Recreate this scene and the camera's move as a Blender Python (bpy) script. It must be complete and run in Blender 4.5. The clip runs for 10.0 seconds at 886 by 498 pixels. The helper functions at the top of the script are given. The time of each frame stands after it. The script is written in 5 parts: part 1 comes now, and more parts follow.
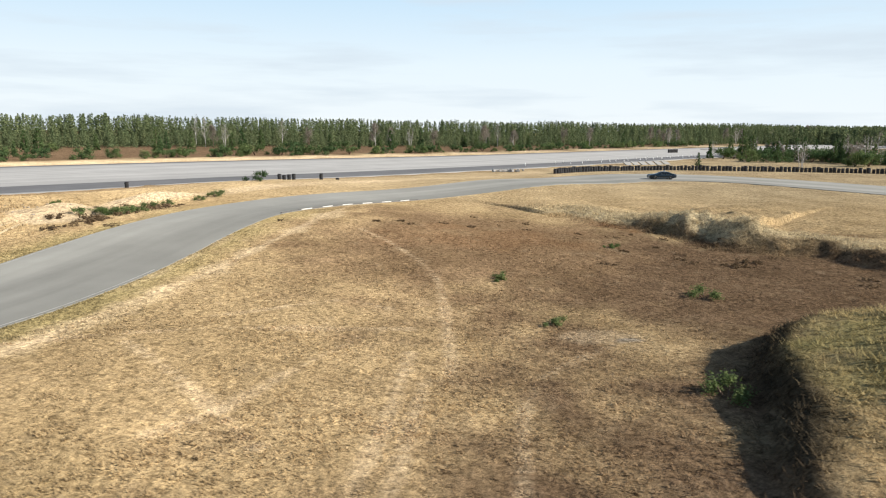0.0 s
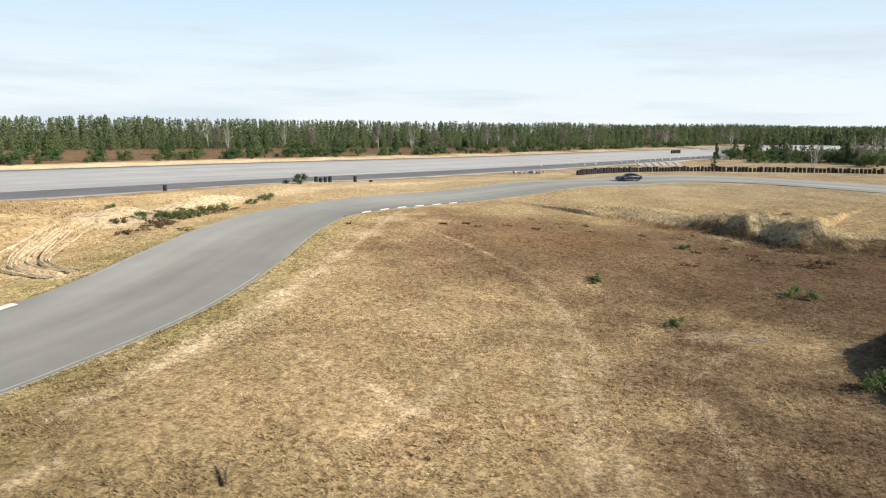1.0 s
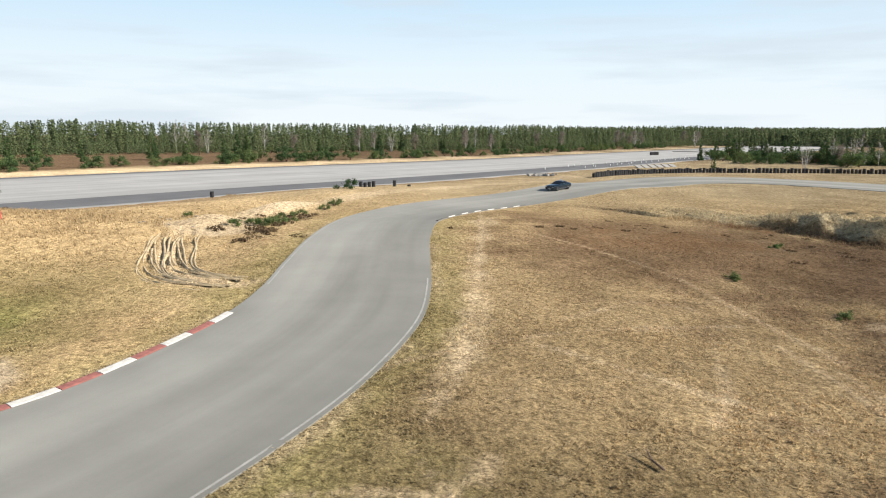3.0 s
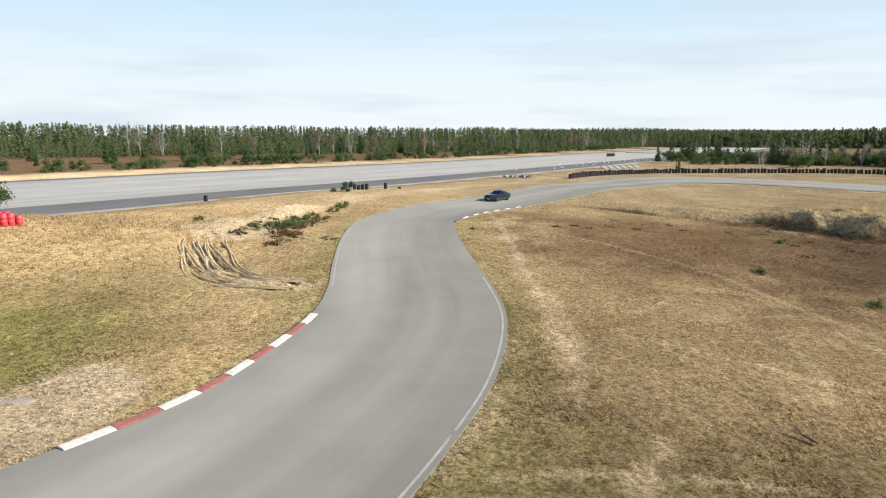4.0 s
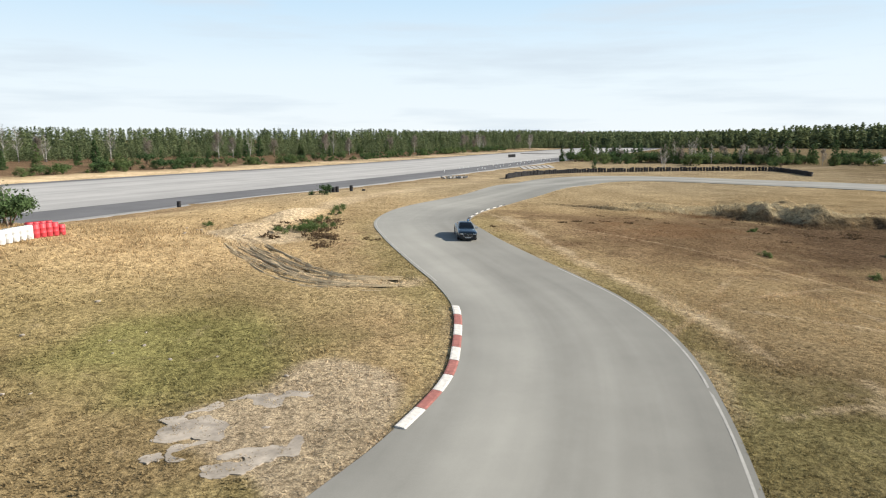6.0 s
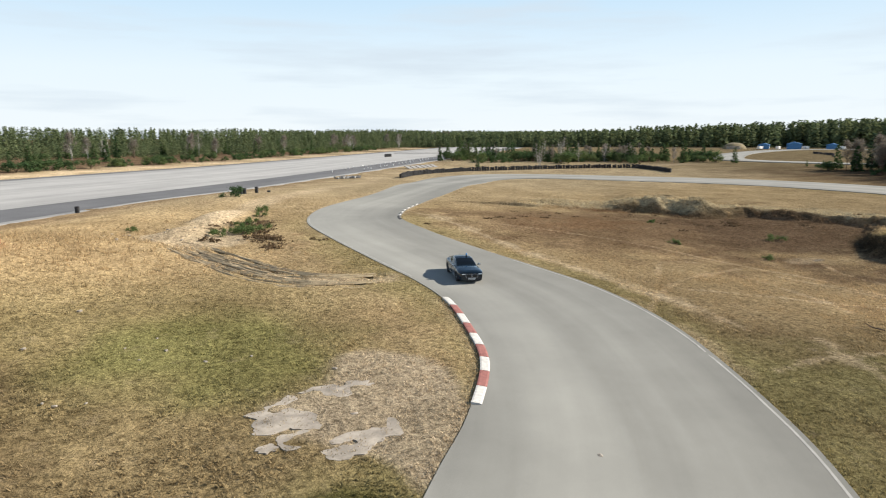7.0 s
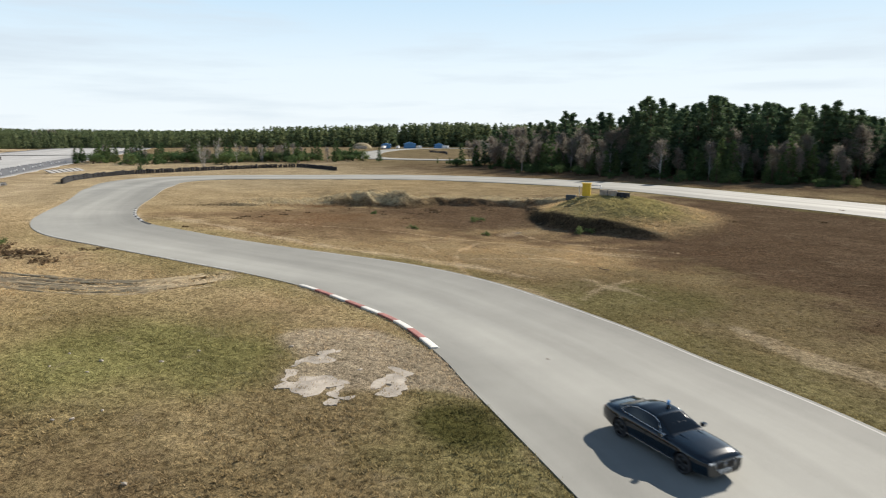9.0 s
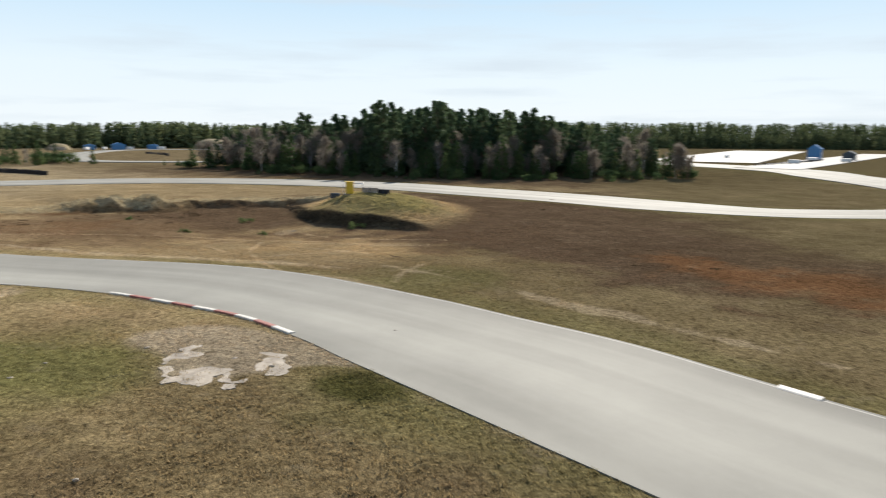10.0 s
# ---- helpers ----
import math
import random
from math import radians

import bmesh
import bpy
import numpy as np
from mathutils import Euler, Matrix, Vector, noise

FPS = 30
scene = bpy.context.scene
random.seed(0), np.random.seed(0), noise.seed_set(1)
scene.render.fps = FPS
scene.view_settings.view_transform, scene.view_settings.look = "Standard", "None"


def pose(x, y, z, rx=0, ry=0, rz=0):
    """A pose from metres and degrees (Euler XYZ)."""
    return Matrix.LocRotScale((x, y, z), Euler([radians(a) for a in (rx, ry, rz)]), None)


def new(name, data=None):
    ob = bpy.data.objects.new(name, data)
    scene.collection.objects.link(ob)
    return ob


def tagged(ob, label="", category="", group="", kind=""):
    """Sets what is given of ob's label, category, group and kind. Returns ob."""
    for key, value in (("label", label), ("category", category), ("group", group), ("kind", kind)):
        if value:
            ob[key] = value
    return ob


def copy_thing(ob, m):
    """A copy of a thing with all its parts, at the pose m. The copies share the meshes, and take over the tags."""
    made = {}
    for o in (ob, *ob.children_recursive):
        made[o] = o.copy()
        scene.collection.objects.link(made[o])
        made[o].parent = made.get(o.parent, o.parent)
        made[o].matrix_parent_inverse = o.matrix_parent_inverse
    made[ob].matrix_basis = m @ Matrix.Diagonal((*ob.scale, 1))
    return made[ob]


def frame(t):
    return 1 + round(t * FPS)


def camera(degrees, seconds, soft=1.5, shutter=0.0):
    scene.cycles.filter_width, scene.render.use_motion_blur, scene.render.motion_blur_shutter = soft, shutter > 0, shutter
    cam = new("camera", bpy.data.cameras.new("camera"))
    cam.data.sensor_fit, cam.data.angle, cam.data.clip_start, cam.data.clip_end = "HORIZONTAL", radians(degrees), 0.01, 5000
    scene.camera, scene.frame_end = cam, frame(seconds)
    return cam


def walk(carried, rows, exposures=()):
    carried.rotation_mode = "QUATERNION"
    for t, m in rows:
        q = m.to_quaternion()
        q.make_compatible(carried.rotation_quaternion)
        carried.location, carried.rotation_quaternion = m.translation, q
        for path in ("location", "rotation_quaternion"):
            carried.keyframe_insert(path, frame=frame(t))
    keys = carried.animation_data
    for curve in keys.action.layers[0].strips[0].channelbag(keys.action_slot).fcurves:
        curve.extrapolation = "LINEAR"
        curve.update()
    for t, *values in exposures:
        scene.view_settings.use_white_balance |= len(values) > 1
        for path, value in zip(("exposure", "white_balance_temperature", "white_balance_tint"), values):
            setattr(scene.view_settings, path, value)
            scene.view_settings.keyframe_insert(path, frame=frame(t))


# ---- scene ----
cam = camera(67.3, 10.0, soft=1.1, shutter=0.25)
METRES, EYE, TILT, LEAN, TURN = 83.0, 11.3, 1.1, 1.25, 0.0
ROWS = [
    (0.0, 0.0, 0.0, 0.0, 0.3, -11.22, -1.52),
    (0.5, -0.0491, -0.0043, 0.0005, -0.15, -11.19, -1.49),
    (1.0, -0.098, -0.0083, 0.0014, -0.81, -11.14, -1.44),
    (1.5, -0.1416, -0.0116, 0.002, -1.47, -11.1, -1.4),
    (2.0, -0.1895, -0.0149, 0.0022, -2.23, -11.03, -1.39),
    (2.5, -0.2344, -0.0175, 0.0024, -3.17, -10.95, -1.34),
    (4.0, -0.3804, -0.0241, 0.0015, -9.62, -10.57, -1.27),
    (4.5, -0.4273, -0.0246, 0.001, -11.86, -10.46, -1.28),
    (5.0, -0.4789, -0.0236, 0.0006, -14.31, -10.35, -1.27),
    (6.5, -0.6306, -0.0108, -0.0, -25.49, -10.09, -1.28),
    (7.0, -0.6842, -0.0018, 0.0001, -32.32, -9.96, -1.34),
    (7.5, -0.7329, 0.0096, 0.0001, -39.03, -9.8, -1.38),
    (8.0, -0.7848, 0.0262, -0.0, -47.22, -9.59, -1.45),
    (8.5, -0.8314, 0.046, -0.0004, -55.17, -9.39, -1.43),
    (9.0, -0.8795, 0.0726, -0.001, -64.14, -9.15, -1.54),
    (9.5, -0.9204, 0.1019, -0.0018, -73.19, -8.88, -1.6),
    (10.0, -0.9598, 0.1375, -0.0029, -87.9, -8.47, -1.43),
]
walk(cam, [(t, pose(0, 0, EYE, TILT, LEAN, TURN) @ pose(METRES * x, METRES * y, METRES * z, 90 + pitch, roll, yaw)) for t, x, y, z, yaw, pitch, roll in ROWS])

# ---- light ----
SUN = Vector((0.954 * math.cos(radians(29)), -0.30 * math.cos(radians(29)), math.sin(radians(29)))).normalized()
sun = new("sun", bpy.data.lights.new("sun", "SUN"))
sun.data.energy, sun.data.angle, sun.data.color = 5.0, radians(0.6), (1.0, 0.925, 0.815)
sun.rotation_euler = SUN.to_track_quat("Z", "Y").to_euler()
scene.view_settings.exposure = 0.74

world = bpy.data.worlds.new("sky")
scene.world = world
world.use_nodes = True
wt = world.node_tree
wt.nodes.clear()
w_out, w_bg = wt.nodes.new("ShaderNodeOutputWorld"), wt.nodes.new("ShaderNodeBackground")
w_sky = wt.nodes.new("ShaderNodeTexSky")
w_sky.sky_type, w_sky.sun_disc = "NISHITA", False
w_sky.sun_elevation, w_sky.sun_rotation = radians(29), math.atan2(SUN.x, SUN.y)
w_sky.dust_density, w_sky.air_density, w_sky.ozone_density = 1.6, 1.0, 1.5
w_co, w_map, w_noise = wt.nodes.new("ShaderNodeTexCoord"), wt.nodes.new("ShaderNodeMapping"), wt.nodes.new("ShaderNodeTexNoise")
w_map.inputs["Scale"].default_value = (1.5, 1.5, 15.0)
w_noise.inputs["Scale"].default_value, w_noise.inputs["Detail"].default_value, w_noise.inputs["Roughness"].default_value = 1.9, 7.0, 0.55
w_sep = wt.nodes.new("ShaderNodeSeparateXYZ")
wt.links.new(w_co.outputs["Generated"], w_sep.inputs["Vector"])
# haze: white at the skyline, pale blue above it, clear blue overhead
w_haze = wt.nodes.new("ShaderNodeValToRGB")
w_stops = w_haze.color_ramp.elements
w_stops[0].position, w_stops[0].color = 0.0, (0.88, 0.94, 0.97, 1)
w_stops[1].position, w_stops[1].color = 1.0, (0.12, 0.165, 0.25, 1)
for at, c in ((0.09, (0.80, 0.91, 0.98)), (0.19, (0.58, 0.78, 0.95)), (0.26, (0.42, 0.60, 0.80)), (0.36, (0.22, 0.34, 0.52)), (0.5, (0.14, 0.23, 0.38))):
    w_stops.new(at).color = (*c, 1)
wt.links.new(w_sep.outputs["Z"], w_haze.inputs["Fac"])
w_ramp = wt.nodes.new("ShaderNodeValToRGB")
w_ramp.color_ramp.elements[0].position, w_ramp.color_ramp.elements[0].color = 0.47, (0.0, 0.0, 0.0, 1)
w_ramp.color_ramp.elements[1].position, w_ramp.color_ramp.elements[1].color = 0.66, (0.7, 0.7, 0.7, 1)
w_cloud = wt.nodes.new("ShaderNodeMix")
w_cloud.data_type = "RGBA"
w_cloud.inputs[7].default_value = (0.66, 0.755, 0.84, 1)
w_times = wt.nodes.new("ShaderNodeMix")
w_times.data_type, w_times.blend_type = "RGBA", "MULTIPLY"
w_times.inputs[0].default_value, w_times.inputs[7].default_value = 1.0, (6.2, 6.2, 6.2, 1)
w_add = wt.nodes.new("ShaderNodeMix")
w_add.data_type, w_add.inputs[0].default_value = "RGBA", 0.006
wt.links.new(w_co.outputs["Generated"], w_map.inputs["Vector"])
wt.links.new(w_map.outputs["Vector"], w_noise.inputs["Vector"])
wt.links.new(w_noise.outputs["Fac"], w_ramp.inputs["Fac"])
# the streaks lie low; overhead the sky is clear
w_low = wt.nodes.new("ShaderNodeMapRange")
for key, v in (("From Min", 0.30), ("From Max", 0.20), ("To Min", 0.0), ("To Max", 1.0)):
    w_low.inputs[key].default_value = v
w_part = wt.nodes.new("ShaderNodeMath")
w_part.operation = "MULTIPLY"
wt.links.new(w_sep.outputs["Z"], w_low.inputs["Value"])
wt.links.new(w_ramp.outputs["Color"], w_part.inputs[0])
wt.links.new(w_low.outputs["Result"], w_part.inputs[1])
wt.links.new(w_part.outputs[0], w_cloud.inputs[0])
wt.links.new(w_haze.outputs["Color"], w_cloud.inputs[6])
wt.links.new(w_cloud.outputs[2], w_times.inputs[6])
wt.links.new(w_times.outputs[2], w_add.inputs[6])
wt.links.new(w_sky.outputs["Color"], w_add.inputs[7])
wt.links.new(w_add.outputs[2], w_bg.inputs["Color"])
w_bg.inputs["Strength"].default_value = 0.10
wt.links.new(w_bg.outputs["Background"], w_out.inputs["Surface"])

# ---- materials ----


class Nodes:
    """A node material, built link by link."""

    def __init__(self, name):
        self.m = bpy.data.materials.new(name)
        self.m.use_nodes = True
        self.t = self.m.node_tree
        self.b = self.t.nodes["Principled BSDF"]

    def node(self, kind, **values):
        n = self.t.nodes.new(kind)
        for key, v in values.items():
            s = n.inputs[key.replace("_", " ")]
            if isinstance(v, bpy.types.NodeSocket):
                self.t.links.new(v, s)
            else:
                s.default_value = v
        return n

    def put(self, key, v):
        s = self.b.inputs[key]
        if isinstance(v, bpy.types.NodeSocket):
            self.t.links.new(v, s)
        else:
            s.default_value = v

    def place(self, scale=(1, 1, 1), turn=0.0, local=False):
        if local:
            v = self.node("ShaderNodeTexCoord").outputs["Object"]
        else:
            v = self.node("ShaderNodeNewGeometry").outputs["Position"]
        n = self.node("ShaderNodeMapping", Vector=v, Scale=scale)
        n.inputs["Rotation"].default_value = (0, 0, radians(turn))
        return n.outputs["Vector"]

    def noise(self, scale, detail=4.0, rough=0.6, at=None):
        return self.node("ShaderNodeTexNoise", Vector=at or self.place(), Scale=scale, Detail=detail, Roughness=rough).outputs["Fac"]

    def ramp(self, fac, a, b, lo=0.3, hi=0.7):
        n = self.node("ShaderNodeValToRGB", Fac=fac)
        e = n.color_ramp.elements
        e[0].position, e[1].position = lo, hi
        e[0].color, e[1].color = (*a, 1), (*b, 1)
        return n.outputs["Color"]

    def mix(self, fac, a, b, how="MIX"):
        n = self.t.nodes.new("ShaderNodeMix")
        n.data_type, n.blend_type = "RGBA", how
        for i, v in ((0, fac), (6, a), (7, b)):
            if isinstance(v, bpy.types.NodeSocket):
                self.t.links.new(v, n.inputs[i])
            else:
                n.inputs[i].default_value = v if i == 0 else (*v, 1)
        return n.outputs[2]

    def math(self, how, a, b):
        n = self.t.nodes.new("ShaderNodeMath")
        n.operation = how
        for i, v in ((0, a), (1, b)):
            if isinstance(v, bpy.types.NodeSocket):
                self.t.links.new(v, n.inputs[i])
            else:
                n.inputs[i].default_value = v
        return n.outputs[0]

    def attribute(self, name, out="Color"):
        n = self.t.nodes.new("ShaderNodeAttribute")
        n.attribute_name = name
        return n.outputs[out]

    def thin(self, colour, share):
        """Lets light through thin leaves."""
        t = self.node("ShaderNodeBsdfTranslucent", Color=colour)
        m = self.node("ShaderNodeMixShader", Fac=share)
        self.t.links.new(self.b.outputs[0], m.inputs[1])
        self.t.links.new(t.outputs[0], m.inputs[2])
        self.t.links.new(m.outputs[0], self.t.nodes["Material Output"].inputs["Surface"])

    def bump(self, height, strength=0.4, distance=0.05):
        self.put("Normal", self.node("ShaderNodeBump", Height=height, Strength=strength, Distance=distance).outputs["Normal"])


def grey(v):
    return (v, v, v)


def ground_material():
    n = Nodes("dry_grass_and_heath")
    tone = n.attribute("tone")
    fine = n.noise(7.0, 6, 0.75)
    tuft = n.noise(2.6, 3, 0.55, n.place((1.0, 1.25, 1), 20))
    straw = n.noise(1.0, 5, 0.7, n.place((3.2, 1.3, 1), 35))
    broad = n.noise(0.16, 5, 0.62)
    worn = n.noise(0.55, 6, 0.7)
    c = n.mix(1.0, tone, n.ramp(fine, grey(0.50), grey(1.50), 0.32, 0.68), "MULTIPLY")
    c = n.mix(1.0, c, n.ramp(tuft, (0.58, 0.56, 0.54), (1.16, 1.16, 1.15), 0.30, 0.52), "MULTIPLY")
    c = n.mix(1.0, c, n.ramp(straw, grey(0.76), grey(1.22), 0.35, 0.65), "MULTIPLY")
    c = n.mix(1.0, c, n.ramp(broad, (0.80, 0.78, 0.74), (1.14, 1.13, 1.10), 0.35, 0.65), "MULTIPLY")
    # bare sandy wear between the tufts
    c = n.mix(n.ramp(worn, grey(0.0), grey(0.30), 0.56, 0.72), c, (0.44, 0.345, 0.225))
    n.put("Base Color", c)
    n.put("Roughness", 1.0)
    n.put("Diffuse Roughness", 0.6)
    n.put("Specular IOR Level", 0.0)
    n.bump(n.math("ADD", n.math("MULTIPLY", fine, 0.45), n.math("ADD", n.math("MULTIPLY", straw, 0.3), n.math("MULTIPLY", tuft, 0.9))), 0.8, 0.24)
    return n.m


def blade_material(name="dry_grass_blades"):
    n = Nodes(name)
    tone = n.attribute("tone")
    isl = n.t.nodes.new("ShaderNodeNewGeometry").outputs["Random Per Island"]
    c = n.mix(1.0, tone, n.ramp(isl, grey(0.8), grey(1.4), 0.0, 1.0), "MULTIPLY")
    n.put("Base Color", c)
    n.thin(c, 0.45)
    n.put("Roughness", 0.95)
    n.put("Specular IOR Level", 0.05)
    return n.m


def asphalt_material(name, lo, hi, tint=(1.0, 0.985, 0.94), streak=0.25):
    n = Nodes(name)
    grain = n.noise(38.0, 3, 0.7)
    stain = n.noise(0.11, 6, 0.62)
    rim = n.attribute("across", "Fac")
    v = n.node("ShaderNodeCombineXYZ", X=n.attribute("lane", "Fac"), Y=n.math("MULTIPLY", n.attribute("run", "Fac"), 0.045)).outputs["Vector"]
    worn = n.noise(0.26, 5, 0.5, v)
    a = n.ramp(stain, tuple(lo * t for t in tint), tuple(hi * t for t in tint), 0.34, 0.64)
    a = n.mix(1.0, a, n.ramp(grain, grey(0.86), grey(1.12), 0.3, 0.7), "MULTIPLY")
    a = n.mix(streak, a, n.ramp(worn, tuple(lo * 0.62 * t for t in tint), tuple(hi * 1.1 * t for t in tint), 0.36, 0.62))
    a = n.mix(1.0, a, n.ramp(rim, grey(0.88), grey(1.0), 0.0, 0.5), "MULTIPLY")
    half = n.math("ADD", n.math("MULTIPLY", n.attribute("lane", "Fac"), 0.06), n.math("MULTIPLY", worn, 0.6))
    a = n.mix(streak, a, n.mix(1.0, a, n.ramp(half, grey(0.62), grey(1.12), 0.42, 0.78), "MULTIPLY"))
    n.put("Base Color", a)
    n.put("Roughness", 0.82)
    n.put("Specular IOR Level", 0.22)
    n.bump(grain, 0.25, 0.01)
    return n.m


def plain(name, colour, rough=0.6, metal=0.0, vary=0.25, scale=3.0, coat=0.0, spec=0.5):
    n = Nodes(name)
    if vary:
        f = n.noise(scale, 5, 0.65, n.place(local=True))
        n.put("Base Color", n.ramp(f, tuple(c * (1 - vary) for c in colour), tuple(min(1, c * (1 + vary)) for c in colour)))
        n.put("Roughness", n.math("ADD", n.math("MULTIPLY", f, 0.2), rough - 0.1))
    else:
        n.put("Base Color", (*colour, 1))
        n.put("Roughness", rough)
    n.put("Metallic", metal)
    n.put("Coat Weight", coat)
    n.put("Coat Roughness", 0.03)
    n.put("Specular IOR Level", spec)
    return n.m


def leaf_material(name, lo, hi, own=True):
    n = Nodes(name)
    isl = n.t.nodes.new("ShaderNodeNewGeometry").outputs["Random Per Island"]
    each = n.t.nodes.new("ShaderNodeObjectInfo").outputs["Random"] if own else n.attribute("tint", "Fac")
    c = n.mix(each, lo, hi)
    c = n.mix(1.0, c, n.ramp(isl, grey(0.72), grey(1.28), 0.0, 1.0), "MULTIPLY")
    n.put("Base Color", c)
    n.thin(c, 0.35)
    n.put("Roughness", 0.85)
    n.put("Specular IOR Level", 0.08)
    return n.m


GROUND = ground_material()
BLADES = blade_material()
ASPHALT = asphalt_material("grey_asphalt", 0.245, 0.33, (1.0, 0.98, 0.88), 0.36)
ASPHALT_DARK = asphalt_material("dark_asphalt", 0.135, 0.175, (1.0, 0.99, 1.0), 0.1)
CONCRETE = asphalt_material("runway_concrete", 0.36, 0.44, (1.0, 0.975, 0.93), 0.3)
CONCRETE_OLD = plain("old_concrete", (0.36, 0.315, 0.26), 0.95, vary=0.4, scale=1.1)
KERB_WHITE = plain("worn_white_paint", (0.58, 0.56, 0.52), 0.7, vary=0.22, scale=4)
KERB_RED = plain("worn_red_paint", (0.30, 0.115, 0.095), 0.7, vary=0.35, scale=4)
KERB_DARK = plain("bare_kerb_concrete", (0.10, 0.095, 0.09), 0.85, vary=0.3)
LINE = plain("worn_line_paint", (0.38, 0.37, 0.34), 0.8, vary=0.2, scale=1.2)
RUBBER = plain("old_rubber", (0.022, 0.022, 0.024), 0.8, vary=0.35, scale=2)
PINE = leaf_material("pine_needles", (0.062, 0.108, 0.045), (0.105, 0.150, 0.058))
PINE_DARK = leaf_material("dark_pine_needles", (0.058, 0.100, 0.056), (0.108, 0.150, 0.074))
# far needles paler than the near ones: distance haze put into the colour
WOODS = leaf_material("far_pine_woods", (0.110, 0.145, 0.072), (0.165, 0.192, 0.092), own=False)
TWIGS = leaf_material("bare_twigs", (0.20, 0.178, 0.145), (0.27, 0.235, 0.195))
BUSH_GREEN = leaf_material("juniper_green", (0.095, 0.145, 0.050), (0.150, 0.190, 0.075))
HEATHER = leaf_material("dark_heather", (0.12, 0.084, 0.05), (0.18, 0.125, 0.075))
BARK = plain("pine_bark", (0.13, 0.085, 0.06), 0.9, vary=0.35)
BIRCH = plain("birch_bark", (0.40, 0.385, 0.36), 0.8, vary=0.35, scale=6)

# ---- shape helpers ----


def shape(name, verts, faces, smooth_faces=False):
    me = bpy.data.meshes.new(name)
    me.from_pydata([tuple(v) for v in verts], [], [tuple(f) for f in faces])
    if smooth_faces:
        me.polygons.foreach_set("use_smooth", [True] * len(me.polygons))
    me.update()
    return me


def part(name, data, material, parent=None, label="", at=None):
    """One mesh object under a thing or a part; data is a mesh or a bmesh."""
    if isinstance(data, bmesh.types.BMesh):
        me = bpy.data.meshes.new(name)
        data.to_mesh(me)
        data.free()
        data = me
    if material and not data.materials:
        data.materials.append(material)
    ob = new(name, data)
    if parent:
        ob.parent = parent
    if at is not None:
        ob.matrix_basis = at
    if label:
        tagged(ob, label)
    return ob


def box(sx, sy, sz, at=(0, 0, 0), bevel=0.0, bm=None):
    bm = bm or bmesh.new()
    made = bmesh.ops.create_cube(bm, size=1.0, matrix=Matrix.Translation(at) @ Matrix.Diagonal((sx, sy, sz, 1)))
    if bevel:
        edges = list({e for v in made["verts"] for e in v.link_edges})
        bmesh.ops.bevel(bm, geom=edges, offset=bevel, segments=2, affect="EDGES", profile=0.7)
    return bm


def tube(bm, a, b, ra, rb, sides=6):
    a, b = Vector(a), Vector(b)
    q = (b - a).to_track_quat("Z", "Y").to_matrix()
    rings = []
    for c, r in ((a, ra), (b, rb)):
        rings.append([bm.verts.new(c + q @ Vector((r * math.cos(k * math.tau / sides), r * math.sin(k * math.tau / sides), 0))) for k in range(sides)])
    for k in range(sides):
        bm.faces.new((rings[0][k], rings[0][(k + 1) % sides], rings[1][(k + 1) % sides], rings[1][k])).smooth = True
    bm.faces.new(rings[1])
    bm.faces.new(rings[0][::-1])


LATTICE = np.random.RandomState(7).rand(256, 256)


def vnoise(x, y, size, seed=0):
    """Smooth value noise, 0 to 1."""
    u, v = np.asarray(x, float) / size + seed * 17.3, np.asarray(y, float) / size + seed * 31.7
    i, j = np.floor(u).astype(int), np.floor(v).astype(int)
    fu, fv = u - i, v - j
    fu, fv = fu * fu * (3 - 2 * fu), fv * fv * (3 - 2 * fv)
    g = lambda a, b: LATTICE[a % 256, b % 256]
    return (g(i, j) * (1 - fu) + g(i + 1, j) * fu) * (1 - fv) + (g(i, j + 1) * (1 - fu) + g(i + 1, j + 1) * fu) * fv


def fractal(x, y, size, seed=0):
    return 0.5 * vnoise(x, y, size, seed) + 0.3 * vnoise(x, y, size / 2.1, seed + 1) + 0.2 * vnoise(x, y, size / 4.3, seed + 2)


def spline(points, step=1.0):
    """A smooth line through points (any number of values each), sampled about every step."""
    p = [np.array(q, float) for q in points]
    p = [2 * p[0] - p[1]] + p + [2 * p[-1] - p[-2]]
    out = []
    for a, b, c, d in zip(p, p[1:], p[2:], p[3:]):
        n = max(2, int(np.linalg.norm((c - b)[:2]) / step))
        for k in range(n):
            u = k / n
            out.append(0.5 * (2 * b + (c - a) * u + (2 * a - 5 * b + 4 * c - d) * u * u + (3 * b - 3 * c + d - a) * u ** 3))
    out.append(p[-2])
    return np.array(out)


# ---- the lie of the land ----
BASE = [0.961, -0.54, 0.835, 0.192, 0.466]

def smooth(a, b, v):
    u = np.clip((np.asarray(v, float) - a) / (b - a), 0.0, 1.0)
    return u * u * (3 - 2 * u)


def bump(x, y, cx, cy, rx, ry, turn=0.0):
    c, s = math.cos(radians(turn)), math.sin(radians(turn))
    u, v = (x - cx) * c + (y - cy) * s, -(x - cx) * s + (y - cy) * c
    return np.exp(-(u / rx) ** 2 - (v / ry) ** 2)


